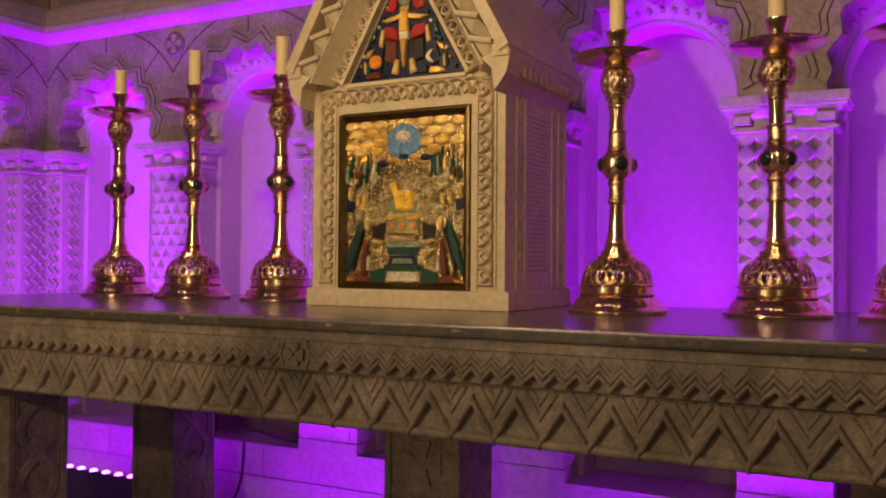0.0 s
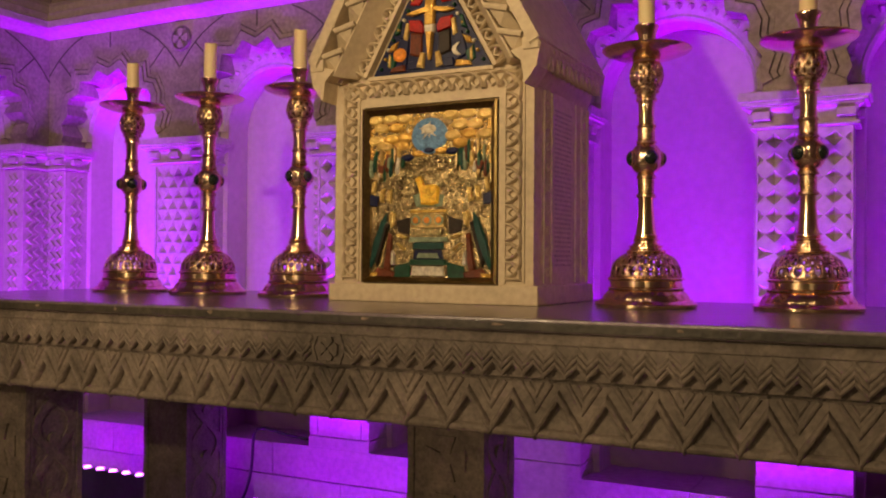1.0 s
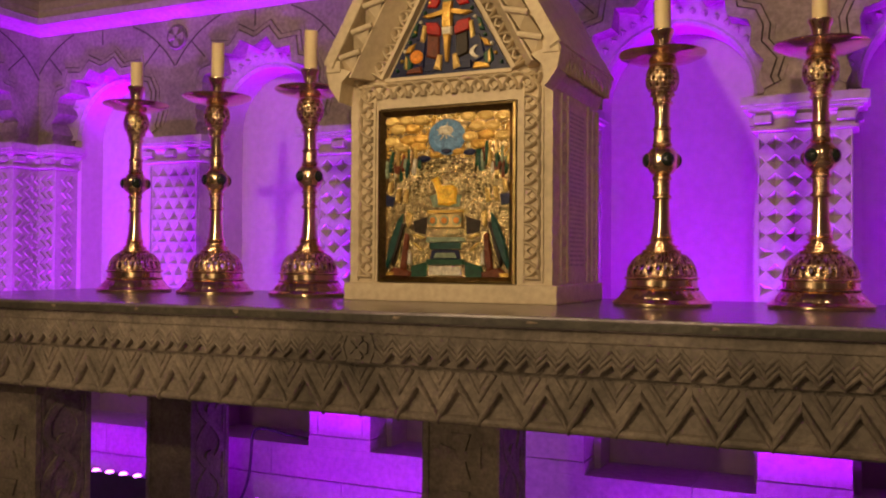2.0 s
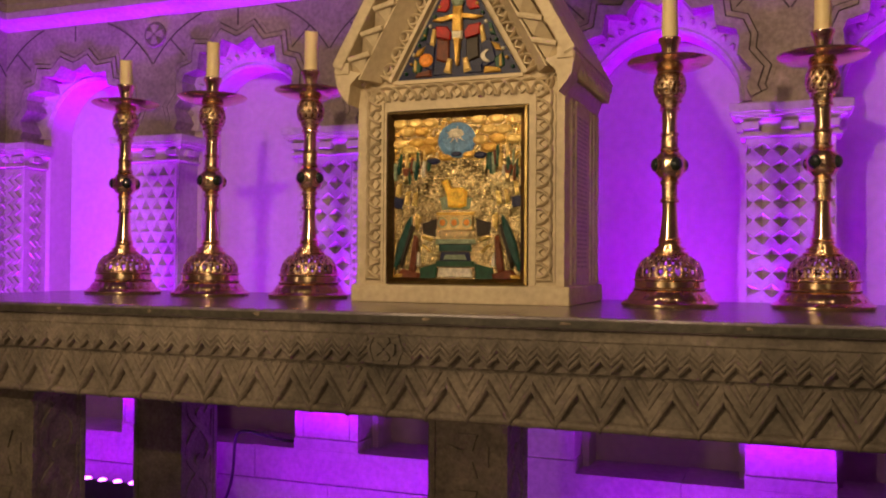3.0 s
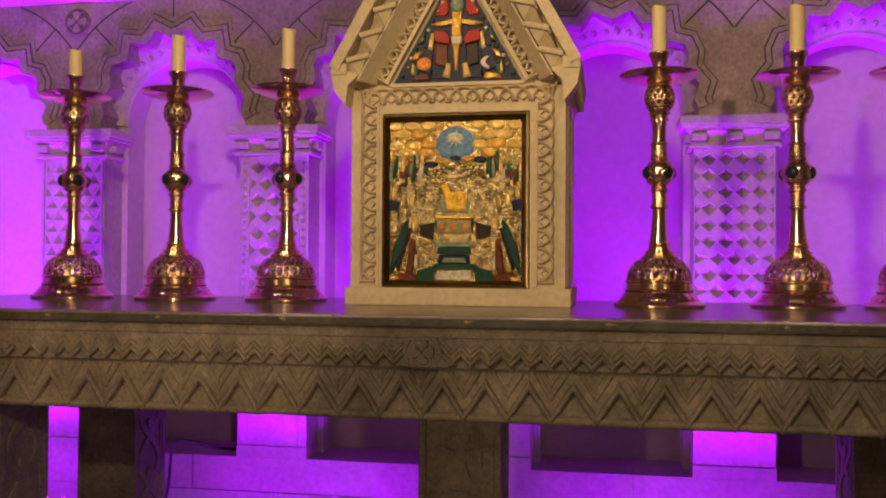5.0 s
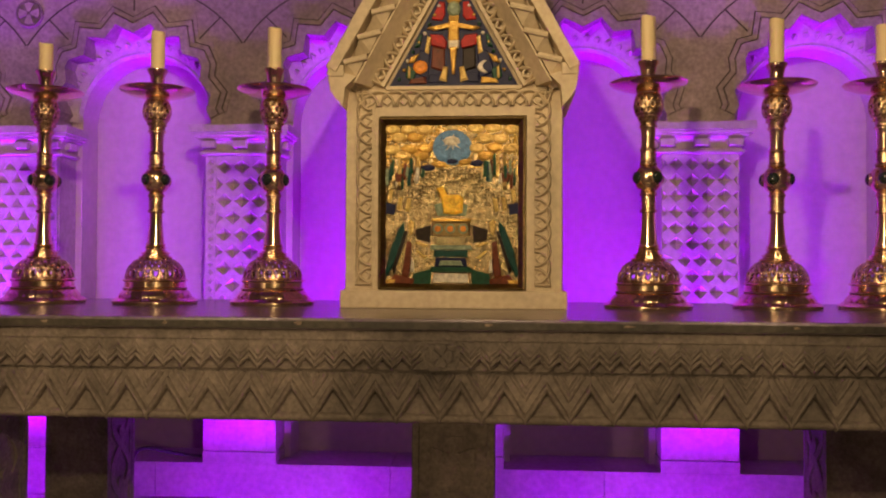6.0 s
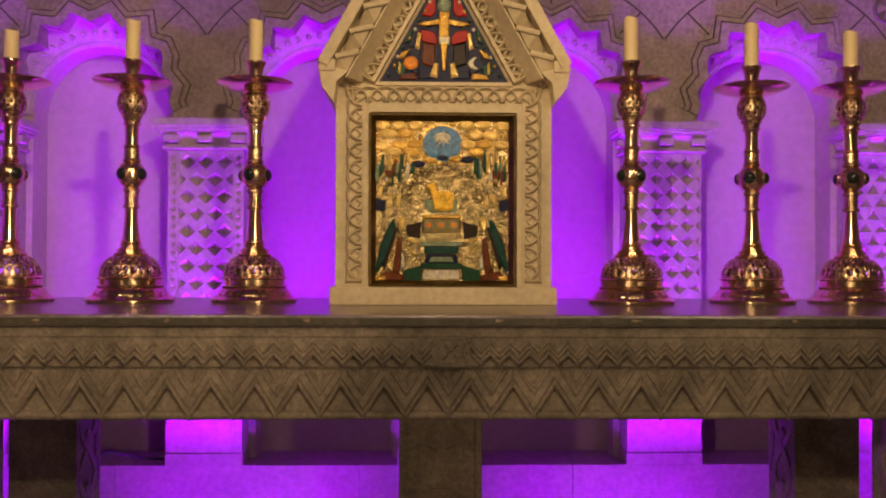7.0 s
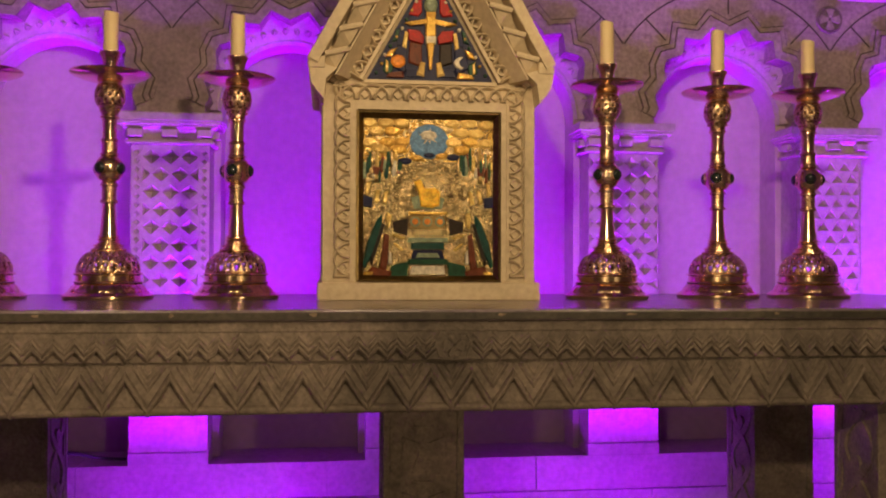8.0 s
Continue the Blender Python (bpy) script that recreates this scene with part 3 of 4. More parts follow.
# small cross in its sunk panel
cx, cz = 0.008, 0.912
bm = bmesh.new()
ribbon(bm, [(cx - 0.03, cz - 0.03), (cx + 0.03, cz - 0.03), (cx + 0.041, cz), (cx + 0.03, cz + 0.03), (cx - 0.03, cz + 0.03), (cx - 0.041, cz), (cx - 0.03, cz - 0.03)], 0.0065, 0.0045, 0.012)
for k in range(4):
    c, s = math.cos(k * math.pi / 2), math.sin(k * math.pi / 2)
    prism(bm, [(cx + u * c - v * s, cz + u * s + v * c) for u, v in ((0.003, -0.003), (0.018, -0.014), (0.026, -0.010), (0.026, 0.010), (0.018, 0.014), (0.003, 0.003))], 0.0015, 0.012)
part("cross", bm, STONE_ALTAR, UP)

# lower band: large V ridges over a roll
PV, V0 = 0.0970, 0.004
nv = int((LONG - 0.02) / PV)
base = zig(-LONG + 0.03, LONG - 0.03, PV, 0.7675, 0.842, V0)
part("v_ridge", bead(bmesh.new(), base, 0.0078, 0.031, 0.0165, 6), STONE_ALTAR, LOW)
for k in range(-nv, nv + 1):
    # a shield between two ridges, with a fainter rib nested in it; beside it the hollow of the triangle, leaning back
    x = V0 + k * PV
    j = [rng.uniform(-0.0015, 0.0015) for _ in range(4)]
    bm = prism(bmesh.new(), [(x, 0.771), (x + 0.0482, 0.845), (x + 0.0482, 0.868), (x - 0.0482, 0.868), (x - 0.0482, 0.845)], 0.0275, 0.038)
    bead(bm, [(x - 0.0330 + j[1], 0.868), (x + j[2], 0.817 + j[0]), (x + 0.0330 + j[3], 0.868)], 0.0055, 0.0275, 0.006, 4)
    bead(bm, [(x - 0.0150 + j[1], 0.868), (x + j[2], 0.844 + j[0]), (x + 0.0150 + j[3], 0.868)], 0.0040, 0.0275, 0.004, 4)
    part("v_panel", bm, STONE_ALTAR, LOW)
    bm = bmesh.new()
    xt = x + PV / 2
    v = [bm.verts.new(p) for p in ((xt - 0.046, 0.0315, 0.772), (xt + 0.046, 0.0315, 0.772), (xt, 0.0355, 0.842), (xt, 0.037, 0.800))]
    for f in ((v[0], v[1], v[2]), (v[1], v[0], v[3])):
        bm.faces.new(f)
    part("v_hollow", bm, STONE_ALTAR, LOW)
part("bottom_roll", bead(bmesh.new(), [(-LONG + 0.006, 0.767), (LONG - 0.006, 0.767)], 0.0115, 0.037, 0.017, 6), STONE_ALTAR, LOW)


def carved_pier(name, x0, x1, y0, y1, front=True):
    """A square altar pier with interlaced bands on its sides and, if front, crosses on its face."""
    body = part(name, box(bmesh.new(), x0 + 0.008, x1 - 0.008, y0 + 0.008, y1 - 0.008, 0.0, 0.756, 0.004), STONE_ALTAR, altar)
    # corner strips and rails round the faces
    bm = bmesh.new()
    w = 0.022
    for x in (x0, x1 - w):
        for y in (y0, y1 - w):
            box(bm, x + 0.0008, x + w - 0.0008, y + 0.0008, y + w - 0.0008, 0.001, 0.750, 0.003)
    box(bm, x0, x1, y0, y1, 0.715, 0.7555, 0.003)
    box(bm, x0, x1, y0, y1, 0.0, 0.10, 0.003)
    part("edge_strip", bm, STONE_ALTAR, body)
    xm, ym = (x0 + x1) / 2, (y0 + y1) / 2
    if front:
        for zc in (0.56, 0.40, 0.24):
            arm = [(0.014, -0.014), (0.062, -0.030), (0.062, 0.030), (0.014, 0.014)]
            pts = [(xm + u * c - v * q, zc + u * q + v * c) for c, q in ((1, 0), (0, 1), (-1, 0), (0, -1)) for u, v in arm]
            part("front_carving", prism(bmesh.new(), pts, y0 + 0.001, y0 + 0.012), STONE_ALTAR, body)
    for s in (-1, 1):
        xs = x0 if s < 0 else x1
        bm = bmesh.new()
        reach = (y1 - y0) / 2 - 0.040
        for u in (-1, 1):
            pts = [(u * reach * math.sin(math.pi * (k / 10 - 0.15)), 0.715 - 0.0165 * k) for k in range(37)]
            ribbon(bm, pts, 0.026, 0.0012 + 0.0004 * u, 0.0095)
            ribbon(bm, [(u * (reach + 0.012), 0.716), (u * (reach + 0.012), 0.099)], 0.010, 0.003, 0.0095)
        for k in range(4):
            zc = 0.715 - 0.165 * (k + 0.9)
            prism(bm, ellipse(0.0, zc, 0.022, 0.022, 10), -0.0005, 0.008)
        bm.transform(Matrix.Translation((xs, ym, 0)) @ Matrix.Rotation(s * math.pi / 2, 4, "Z"))
        part("side_carving", bm, STONE_ALTAR, body)


for s in (-1, 1):
    xs = sorted((s * 1.128, s * 1.345))
    carved_pier("front_pier", xs[0], xs[1], 0.127, 0.335)
    xs = sorted((s * 1.100, s * 1.305))
    carved_pier("rear_pier", xs[0], xs[1], 0.755, 0.965, front=False)
carved_pier("middle_pier", -0.12, 0.12, 0.587, 0.80)

# ---- the tabernacle ----
TY = 0.478
tab = thing("tabernacle", (0.004, 0.69, MENSA), "house-shaped cream limestone tabernacle with gabled front and enamelled door", "tabernacle")
part("plinth", box(bmesh.new(), -0.311, 0.319, 0.468, 0.912, MENSA, 1.045, 0.005), STONE_TAB, tab)
X0, X1, XC = -0.296, 0.303, 0.0035
SL = 1.80
bm = bmesh.new()
gz = 1.60
prism(bm, [(X0, 1.045), (-0.2, 1.045), (-0.2, 1.53), (0.2065, 1.53), (0.2065, 1.045), (X1, 1.045), (X1, gz), (XC + 0.205, gz), (XC + 0.205, 1.606), (XC - 0.205, 1.606), (XC - 0.205, gz), (X0, gz)], TY, TY + 0.06)
box(bm, X0, X1, TY + 0.058, 0.90, 1.045, gz, 0.0)
bmesh.ops.triangulate(bm, faces=[f for f in bm.faces if len(f.verts) > 4])
part("body", bm, STONE_TAB, tab)
# gable wall behind the triangular picture
bm = bmesh.new()
prism(bm, [(XC - 0.30, gz), (XC + 0.30, gz), (XC, gz + 0.30 * SL)], TY + 0.012, 0.89)
part("gable", bm, STONE_TAB, tab)
# roof slabs
for s, nm in ((-1, "roof_slope"), (1, "roof_slope")):
    bm = bmesh.new()
    a, b = Vector((XC + s * 0.343, 1.652)), Vector((XC, 1.652 + 0.343 * SL))
    ribbon(bm, [tuple(a), tuple(b)], 0.030, TY - 0.076, 0.935, side=0.015 * s)
    roof = part(nm, bm, STONE_TAB, tab)
    bm = bmesh.new()
    # eave cornice with hanging teeth
    xa, xb = sorted((XC + s * 0.295, XC + s * 0.339))
    box(bm, xa, xb, TY - 0.073, 0.93, 1.628, 1.660, 0.003)
    part("eave", bm, STONE_TAB, roof)
    bm = bmesh.new()
    xo = XC + s * 0.337
    for k in range(12):
        y = TY - 0.012 + 0.0375 * k
        tri = [(y, 1.630), (y + 0.035, 1.630), (y + 0.0175, 1.592)]
        v = [bm.verts.new((xo, *p)) for p in tri] + [bm.verts.new((xo - s * 0.030, *p)) for p in tri]
        bm.faces.new(v[:3]), bm.faces.new(v[3:])
        for i in range(3):
            bm.faces.new((v[i], v[(i + 1) % 3], v[3 + (i + 1) % 3], v[3 + i]))
    part("eave_teeth", bm, STONE_TAB, roof)
    bm = bmesh.new()
    for k in range(12):
        y = TY + 0.0055 + 0.0375 * k
        arc = [(y + 0.013 * math.cos(math.pi * (1 + j / 6)), 1.6445 + 0.010 * math.sin(math.pi * (1 + j / 6))) for j in range(7)]
        v = [bm.verts.new((XC + s * 0.3415, *p)) for p in arc] + [bm.verts.new((XC + s * 0.336, *p)) for p in arc]
        bm.faces.new(v[:7])
        for i in range(6):
            bm.faces.new((v[i], v[i + 1], v[8 + i], v[7 + i]))
    part("eave_scallops", bm, STONE_TAB, roof)
    bm = bmesh.new()
    prof = [(0.297, 1.63), (0.320, 1.63), (0.316, 1.600), (0.308, 1.575), (0.298, 1.553)]
    e0 = [bm.verts.new((XC + s * o, TY - 0.002, z)) for o, z in prof]
    e1 = [bm.verts.new((XC + s * o, 0.90, z)) for o, z in prof]
    bm.faces.new(e0), bm.faces.new(e1)
    for i in range(5):
        bm.faces.new((e0[i], e0[(i + 1) % 5], e1[(i + 1) % 5], e1[i]))
    part("eave_cove", bm, STONE_TAB, roof)
    # kneeler block at the foot of the gable
    bm = bmesh.new()
    prism(bm, [(XC + s * q, z) for q, z in ((0.262, 1.628), (0.338, 1.652), (0.342, 1.640), (0.332, 1.588), (0.318, 1.568), (0.299, 1.545), (0.292, 1.60))], TY - 0.068, TY + 0.01)
    part("kneeler", bm, STONE_TAB, roof)
    # raking rows: sunk slope, dogtooth and plain fillet
    def rake(bm, d, width, y0, y1):
        """A band along the gable, its middle d inside the roof's outer edge, measured level."""
        z0 = 1.612 if d > 0.03 else 1.648
        x0 = 0.343 - d - (z0 - 1.652) / SL
        ribbon(bm, [(XC + s * x0, z0), (XC + s * 0.0, z0 + x0 * SL)], width, y0, y1)
        return bm
    part("raking_cornice", rake(bmesh.new(), 0.016, 0.030, TY - 0.080, TY + 0.02), STONE_TAB, roof)
    part("raking_bed", rake(bmesh.new(), 0.068, 0.058, TY - 0.016, TY + 0.02), STONE_TAB, roof)
    bm = bmesh.new()
    ends = []
    for d, y, z0 in ((0.096, TY + 0.01, 1.612), (0.096, TY - 0.066, 1.612), (0.101, TY - 0.067, 1.612), (0.136, TY - 0.001, 1.612), (0.136, TY + 0.01, 1.612)):
        x0 = 0.343 - d - (z0 - 1.652) / SL
        ends.append((bm.verts.new((XC + s * x0, y, z0)), bm.verts.new((XC, y, z0 + x0 * SL))))
    for e0, e1 in zip(ends, ends[1:]):
        bm.faces.new((e0[0], e0[1], e1[1], e1[0]))
    bm.faces.new([e[0] for e in ends])
    part("raking_splay", bm, STONE_TAB, roof)
    t = Vector((-s * 1.0, SL)).normalized()
    for k in range(8):
        # a short roll that rises inwards, and under it a facet that dives into the moulding
        o = Vector((XC + s * 0.314, 1.622)) + t * (0.052 + 0.0775 * k)
        i = o + Vector((-s * 0.052, 0.012))
        lo = o - t * 0.064
        li = i - t * 0.056
        bm = bmesh.new()
        vo, vi, vlo, vli = [bm.verts.new((q.x, TY - d, q.y)) for q, d in ((o, 0.075), (i, 0.073), (lo, 0.016), (li, 0.050))]
        bo, bi, blo, bli = [bm.verts.new((q.x, TY + 0.004, q.y)) for q in (o, i, lo, li)]
        for f in ((vo, vi, vli), (vo, vli, vlo), (vo, vlo, blo, bo), (vi, vo, bo, bi), (vli, vi, bi, bli), (vlo, vli, bli, blo)):
            bm.faces.new(f)
        u = (i - o).normalized()
        n2 = Vector((-u.y, u.x))
        rows = []
        for q in (o - u * 0.006, i + u * 0.006):
            rows.append([bm.verts.new((q.x + n2.x * 0.0085 * math.cos(w), TY - 0.072 + 0.0085 * math.sin(w), q.y + n2.y * 0.0085 * math.cos(w))) for w in [math.pi * j / 4 for j in range(8)]])
        for j in range(8):
            bm.faces.new((rows[0][j], rows[0][(j + 1) % 8], rows[1][(j + 1) % 8], rows[1][j]))
        bm.faces.new(rows[0]), bm.faces.new(rows[1])
        part("dogtooth", bm, STONE_TAB, roof)
    part("raking_fillet", rake(bmesh.new(), 0.168, 0.010, TY - 0.014, TY + 0.02), STONE_TAB, roof)


# interlaced carved border
def loops(bm, p0, p1, n, high, up):
    """A row of intersecting arches from p0 to p1, with a leaf under each; up: the side on which they bow."""
    p0, p1, up = Vector(p0), Vector(p1), Vector(up)
    d = (p1 - p0) / n
    u, w = d.normalized(), d.length
    for i in range(n + 1):
        c = p0 + d * i
        for half, hh in ((0.92, 1.0),):
            pts = []
            for k in range(11):
                a = math.pi * k / 10
                along = math.cos(a) * w * half
                along = max(-(i * w), min((n - i) * w, along))
                q = c + u * along + up * (math.sin(a) * high * hh - high * 0.5)
                pts.append((q.x, q.y))
            pts = [p for j, p in enumerate(pts) if j == 0 or (Vector(p) - Vector(pts[j - 1])).length > 0.0012]
            bead(bm, pts, 0.0046, TY + 0.001, 0.017, 4)
        if i < n:
            for sgn in (-1, 1):
                q0 = c + d * 0.5 - up * high * 0.42
                q1 = q0 + u * sgn * w * 0.22 + up * high * 0.34
                bead(bm, [(q0.x, q0.y), ((q0 * 0.4 + q1 * 0.6 + u * sgn * 0.003).x, (q0 * 0.4 + q1 * 0.6 + u * sgn * 0.003).y), (q1.x, q1.y)], 0.0038, TY + 0.001, 0.013, 3)


for x, up in ((-0.2435, (-1, 0)), (0.2505, (1, 0))):
    bm = bmesh.new()
    loops(bm, (x, 1.062), (x, 1.590), 11, 0.040, up)
    ribbon(bm, [(x - 0.026, 1.05), (x - 0.026, 1.555)], 0.006, TY - 0.005, TY + 0.002)
    ribbon(bm, [(x + 0.026, 1.05), (x + 0.026, 1.555)], 0.006, TY - 0.005, TY + 0.002)
    part("carved_border", bm, STONE_TAB, tab)
bm = bmesh.new()
loops(bm, (-0.250, 1.577), (0.257, 1.577), 11, 0.040, (0, 1))
part("carved_border", bm, STONE_TAB, tab)
part("lintel_fillet", box(bmesh.new(), -0.186, 0.192, TY - 0.008, TY + 0.02, 1.602, 1.613, 0.002), STONE_TAB, tab)
for s in (-1, 1):
    bm = bmesh.new()
    a = (XC + s * (0.343 - 0.140 + 0.015), 1.625)
    b = (XC + s * 0.02, 1.625 + 0.198 * SL)
    nn = Vector((s * SL, 1.0)).normalized()
    loops(bm, a, b, 8, 0.040, nn)
    part("carved_border", bm, STONE_TAB, tab)

# right and left sides: sunk panel between carved strips, bars painting the shade of incised lettering
for s, xs in ((1, X1), (-1, X0)):
    xa, xb = sorted((xs - s * 0.002, xs + s * 0.001))
    side = part("side_panel", box(bmesh.new(), xa, xb, 0.53, 0.895, 1.05, 1.55, 0.0005), STONE_TAB, tab)
    for y in (0.545, 0.60, 0.79, 0.84, 0.89):
        xa, xb = sorted((xs - s * 0.002, xs + s * 0.006))
        part("panel_strip", box(bmesh.new(), xa, xb, y - 0.005, y + 0.005, 1.05, 1.55, 0.001), STONE_TAB, side)
    for yc in (0.572, 0.865):
        for k in range(9):
            bm = bmesh.new()
            z = 1.075 + 0.055 * k
            for j in range(10):
                a0, a1 = 0.6 * j, 0.6 * (j + 1)
                r0, r1 = 0.018 - 0.0014 * j, 0.018 - 0.0014 * (j + 1)
                v = []
                for a, r in ((a0, r0), (a1, r1)):
                    for dr, dx in ((-0.003, 0.0), (0.0, 0.006), (0.003, 0.0)):
                        v.append(bm.verts.new((xs + s * dx, yc + (r + dr) * math.cos(a), z + (r + dr) * math.sin(a))))
                bm.faces.new((v[0], v[1], v[4], v[3])), bm.faces.new((v[1], v[2], v[5], v[4]))
            part("scroll_carving", bm, STONE_TAB, side)
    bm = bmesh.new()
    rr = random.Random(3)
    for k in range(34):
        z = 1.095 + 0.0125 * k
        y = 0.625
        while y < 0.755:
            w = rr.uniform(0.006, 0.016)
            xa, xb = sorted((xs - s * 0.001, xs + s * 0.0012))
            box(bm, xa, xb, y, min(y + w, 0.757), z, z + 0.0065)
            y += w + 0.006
    part("lettering", bm, INSCR, side, "rows of unreadable lettering, its incised shade painted as bars")

# ---- the enamelled door ----
DX0, DX1, DZ0, DZ1 = -0.204, 0.204, 1.047, 1.526
door = part("door", box(bmesh.new(), DX0 + 0.01, DX1 - 0.01, TY + 0.010, TY + 0.04, DZ0 + 0.01, DZ1 - 0.01), SILVER_GILT, tab, "hammered silver-gilt door with enamel relief")
bm = bmesh.new()
ring = [(DX0, DZ0), (DX1, DZ0), (DX1, DZ1), (DX0, DZ1)]
loop_in = [(DX0 + 0.020, DZ0 + 0.016), (DX1 - 0.020, DZ0 + 0.016), (DX1 - 0.020, DZ1 - 0.020), (DX0 + 0.020, DZ1 - 0.020)]
mid = [(DX0 + 0.007, DZ0 + 0.006), (DX1 - 0.007, DZ0 + 0.006), (DX1 - 0.007, DZ1 - 0.006), (DX0 + 0.007, DZ1 - 0.006)]
rows = [[bm.verts.new((x, y, z)) for x, z in pts] for pts, y in ((ring, TY + 0.02), (ring, TY - 0.007), (mid, TY - 0.009), (loop_in, TY + 0.003), (loop_in, TY + 0.02))]
for r0, r1 in zip(rows, rows[1:]):
    for i in range(4):
        bm.faces.new((r0[i], r0[(i + 1) % 4], r1[(i + 1) % 4], r1[i]))
part("frame", bm, BRONZE, door, "dark bronze door frame")
S = 0.4085 / 262.0


def px(x, y):
    """Pixel places in the camera's frontal view, to x and z on the door."""
    return ((x - 783.5) * S, 1.526 - (y - 201) * (0.479 / 306.0))


def piece(name, pts, mat, proud=0.006, inset=0.2):
    return part(name, pillow(bmesh.new(), [px(*p) for p in pts], TY + 0.010 - proud, TY + 0.012, inset), mat, door)


def oval(x, y, rx, ry, n=16):
    return [(x + rx * math.cos(2 * math.pi * i / n), y + ry * math.sin(2 * math.pi * i / n)) for i in range(n)]


rng = random.Random(11)
# hammered ground of the door: swirling ridges, deepest in the round field
bm = bmesh.new()
nx, nz = 190, 224
grid = []
for j in range(nz + 1):
    row = []
    for i in range(nx + 1):
        x, z = DX0 + 0.018 + (DX1 - DX0 - 0.036) * i / nx, DZ0 + 0.014 + (DZ1 - DZ0 - 0.032) * j / nz
        p = Vector((x * 120, z * 130, 3.0))
        q = Vector((noise.noise(p * 0.5), noise.noise(p * 0.5 + Vector((7, 3, 1))), 0)) * 1.6
        h = 1 - abs(noise.noise(p + q)) * 2.2
        h += 0.5 * noise.noise(p * 2.3)
        row.append(bm.verts.new((x, TY + 0.0098 - 0.0016 * max(-0.6, h), z)))
    grid.append(row)
for j in range(nz):
    for i in range(nx):
        bm.faces.new((grid[j][i], grid[j][i + 1], grid[j + 1][i + 1], grid[j + 1][i]))
part("hammered_ground", bm, SILVER_GILT, door, smooth=True)
piece("sky_field", [(664, 212), (903, 212), (903, 290), (664, 290)], GOLD, 0.001, 0.01)
for row, (y, n, off) in enumerate(((222, 8, 0), (238, 7, 14), (256, 8, 0), (270, 6, 20))):
    for i in range(n):
        x = 676 + off + i * 30 + rng.uniform(-3, 3)
        if abs(x - 783) < (18 if row == 0 else 38) or x > 898:
            continue
        piece("cloud", oval(x, y + rng.uniform(-2, 2), 15, 8.5, 12), GOLD if rng.random() < 0.35 else GOLD_PALE, 0.009, 0.35)
piece("globe", oval(784, 254, 35, 31, 24), E_BLUE, 0.008, 0.3)
piece("globe_glow", oval(783, 243, 17, 10, 14), E_WHITE, 0.011, 0.4)
for k in range(9):
    a = math.pi * 2 * k / 9
    c1, s1 = math.cos(a), math.sin(a)
    piece("globe_ray", [(783 + c1 * u - s1 * v, 246 + 0.8 * (s1 * u + c1 * v)) for u, v in ((8, -2.5), (17 + 5 * (k % 2), 0), (8, 2.5))], E_WHITE, 0.0105, 0.2)
for k in range(5):
    y = 282 - 2 * k
    x = 740 + 22 * k
    piece("globe_cloud", oval(x, y + abs(k - 2) * 4, 13, 6, 10), GOLD if k % 2 else E_NAVY, 0.008, 0.4)
for k in range(26):
    a = math.pi * (0.98 + 1.04 * k / 25)
    r = 60 + rng.uniform(-4, 5)
    piece("ray_boss", oval(783 + r * 1.02 * math.cos(a), 352 + r * 0.98 * math.sin(a), 5, 4, 8), SILVER_GILT, 0.005, 0.5)
for k in range(60):
    x, y = 783 + rng.uniform(-50, 50), 330 + rng.uniform(-32, 30)
    if abs(x - 790) < 30 and y > 318:
        continue
    piece("chased_boss", oval(x, y, rng.uniform(3, 9), rng.uniform(1.5, 3), 8), SILVER_GILT, rng.uniform(0.002, 0.005), 0.6)
# plain gilt form on the throne
piece("gilt_form", [(757, 328), (768, 323), (775, 339), (795, 338), (804, 344), (803, 370), (790, 374), (769, 372), (765, 346)], E_YELLOW, 0.012, 0.14)
piece("gilt_form_base", [(752, 356), (764, 352), (812, 356), (808, 376), (758, 376)], E_SAGE, 0.004, 0.2)
piece("throne_rail", [(747, 381), (817, 381), (817, 386), (747, 386)], GOLD, 0.010, 0.1)
piece("throne_front", [(748, 387), (816, 387), (816, 412), (748, 412)], BRONZE, 0.007, 0.08)
for x in (759, 781, 804):
    piece("throne_ring", oval(x, 399, 10, 10), E_SAGE, 0.009, 0.2)
    piece("throne_disc", oval(x, 399, 6.5, 6.5), E_ORANGE, 0.012, 0.3)
piece("throne_base", [(752, 414), (812, 414), (810, 424), (754, 424)], SILVER_GILT, 0.006, 0.1)
piece("step", [(747, 428), (818, 428), (820, 436), (745, 436)], E_SAGE, 0.009, 0.1)
piece("step_face", [(752, 437), (812, 437), (812, 449), (752, 449)], E_TEAL, 0.006, 0.1)
piece("shadow_field", [(756, 450), (808, 450), (812, 466), (752, 466)], E_NAVY, 0.004, 0.1)
piece("step", [(764, 455), (800, 455), (804, 464), (760, 464)], E_SAGE, 0.009, 0.15)
piece("altar_step", [(747, 466), (817, 466), (820, 476), (745, 476)], E_GREEN, 0.010, 0.1)
piece("altar_front", [(752, 478), (812, 478), (815, 494), (749, 494)], E_WHITE, 0.007, 0.06)
piece("ground_field", [(716, 478), (748, 470), (746, 498), (712, 498)], E_GREEN, 0.004, 0.1)
piece("ground_field", [(818, 470), (850, 478), (856, 498), (820, 498)], E_GREEN, 0.004, 0.1)
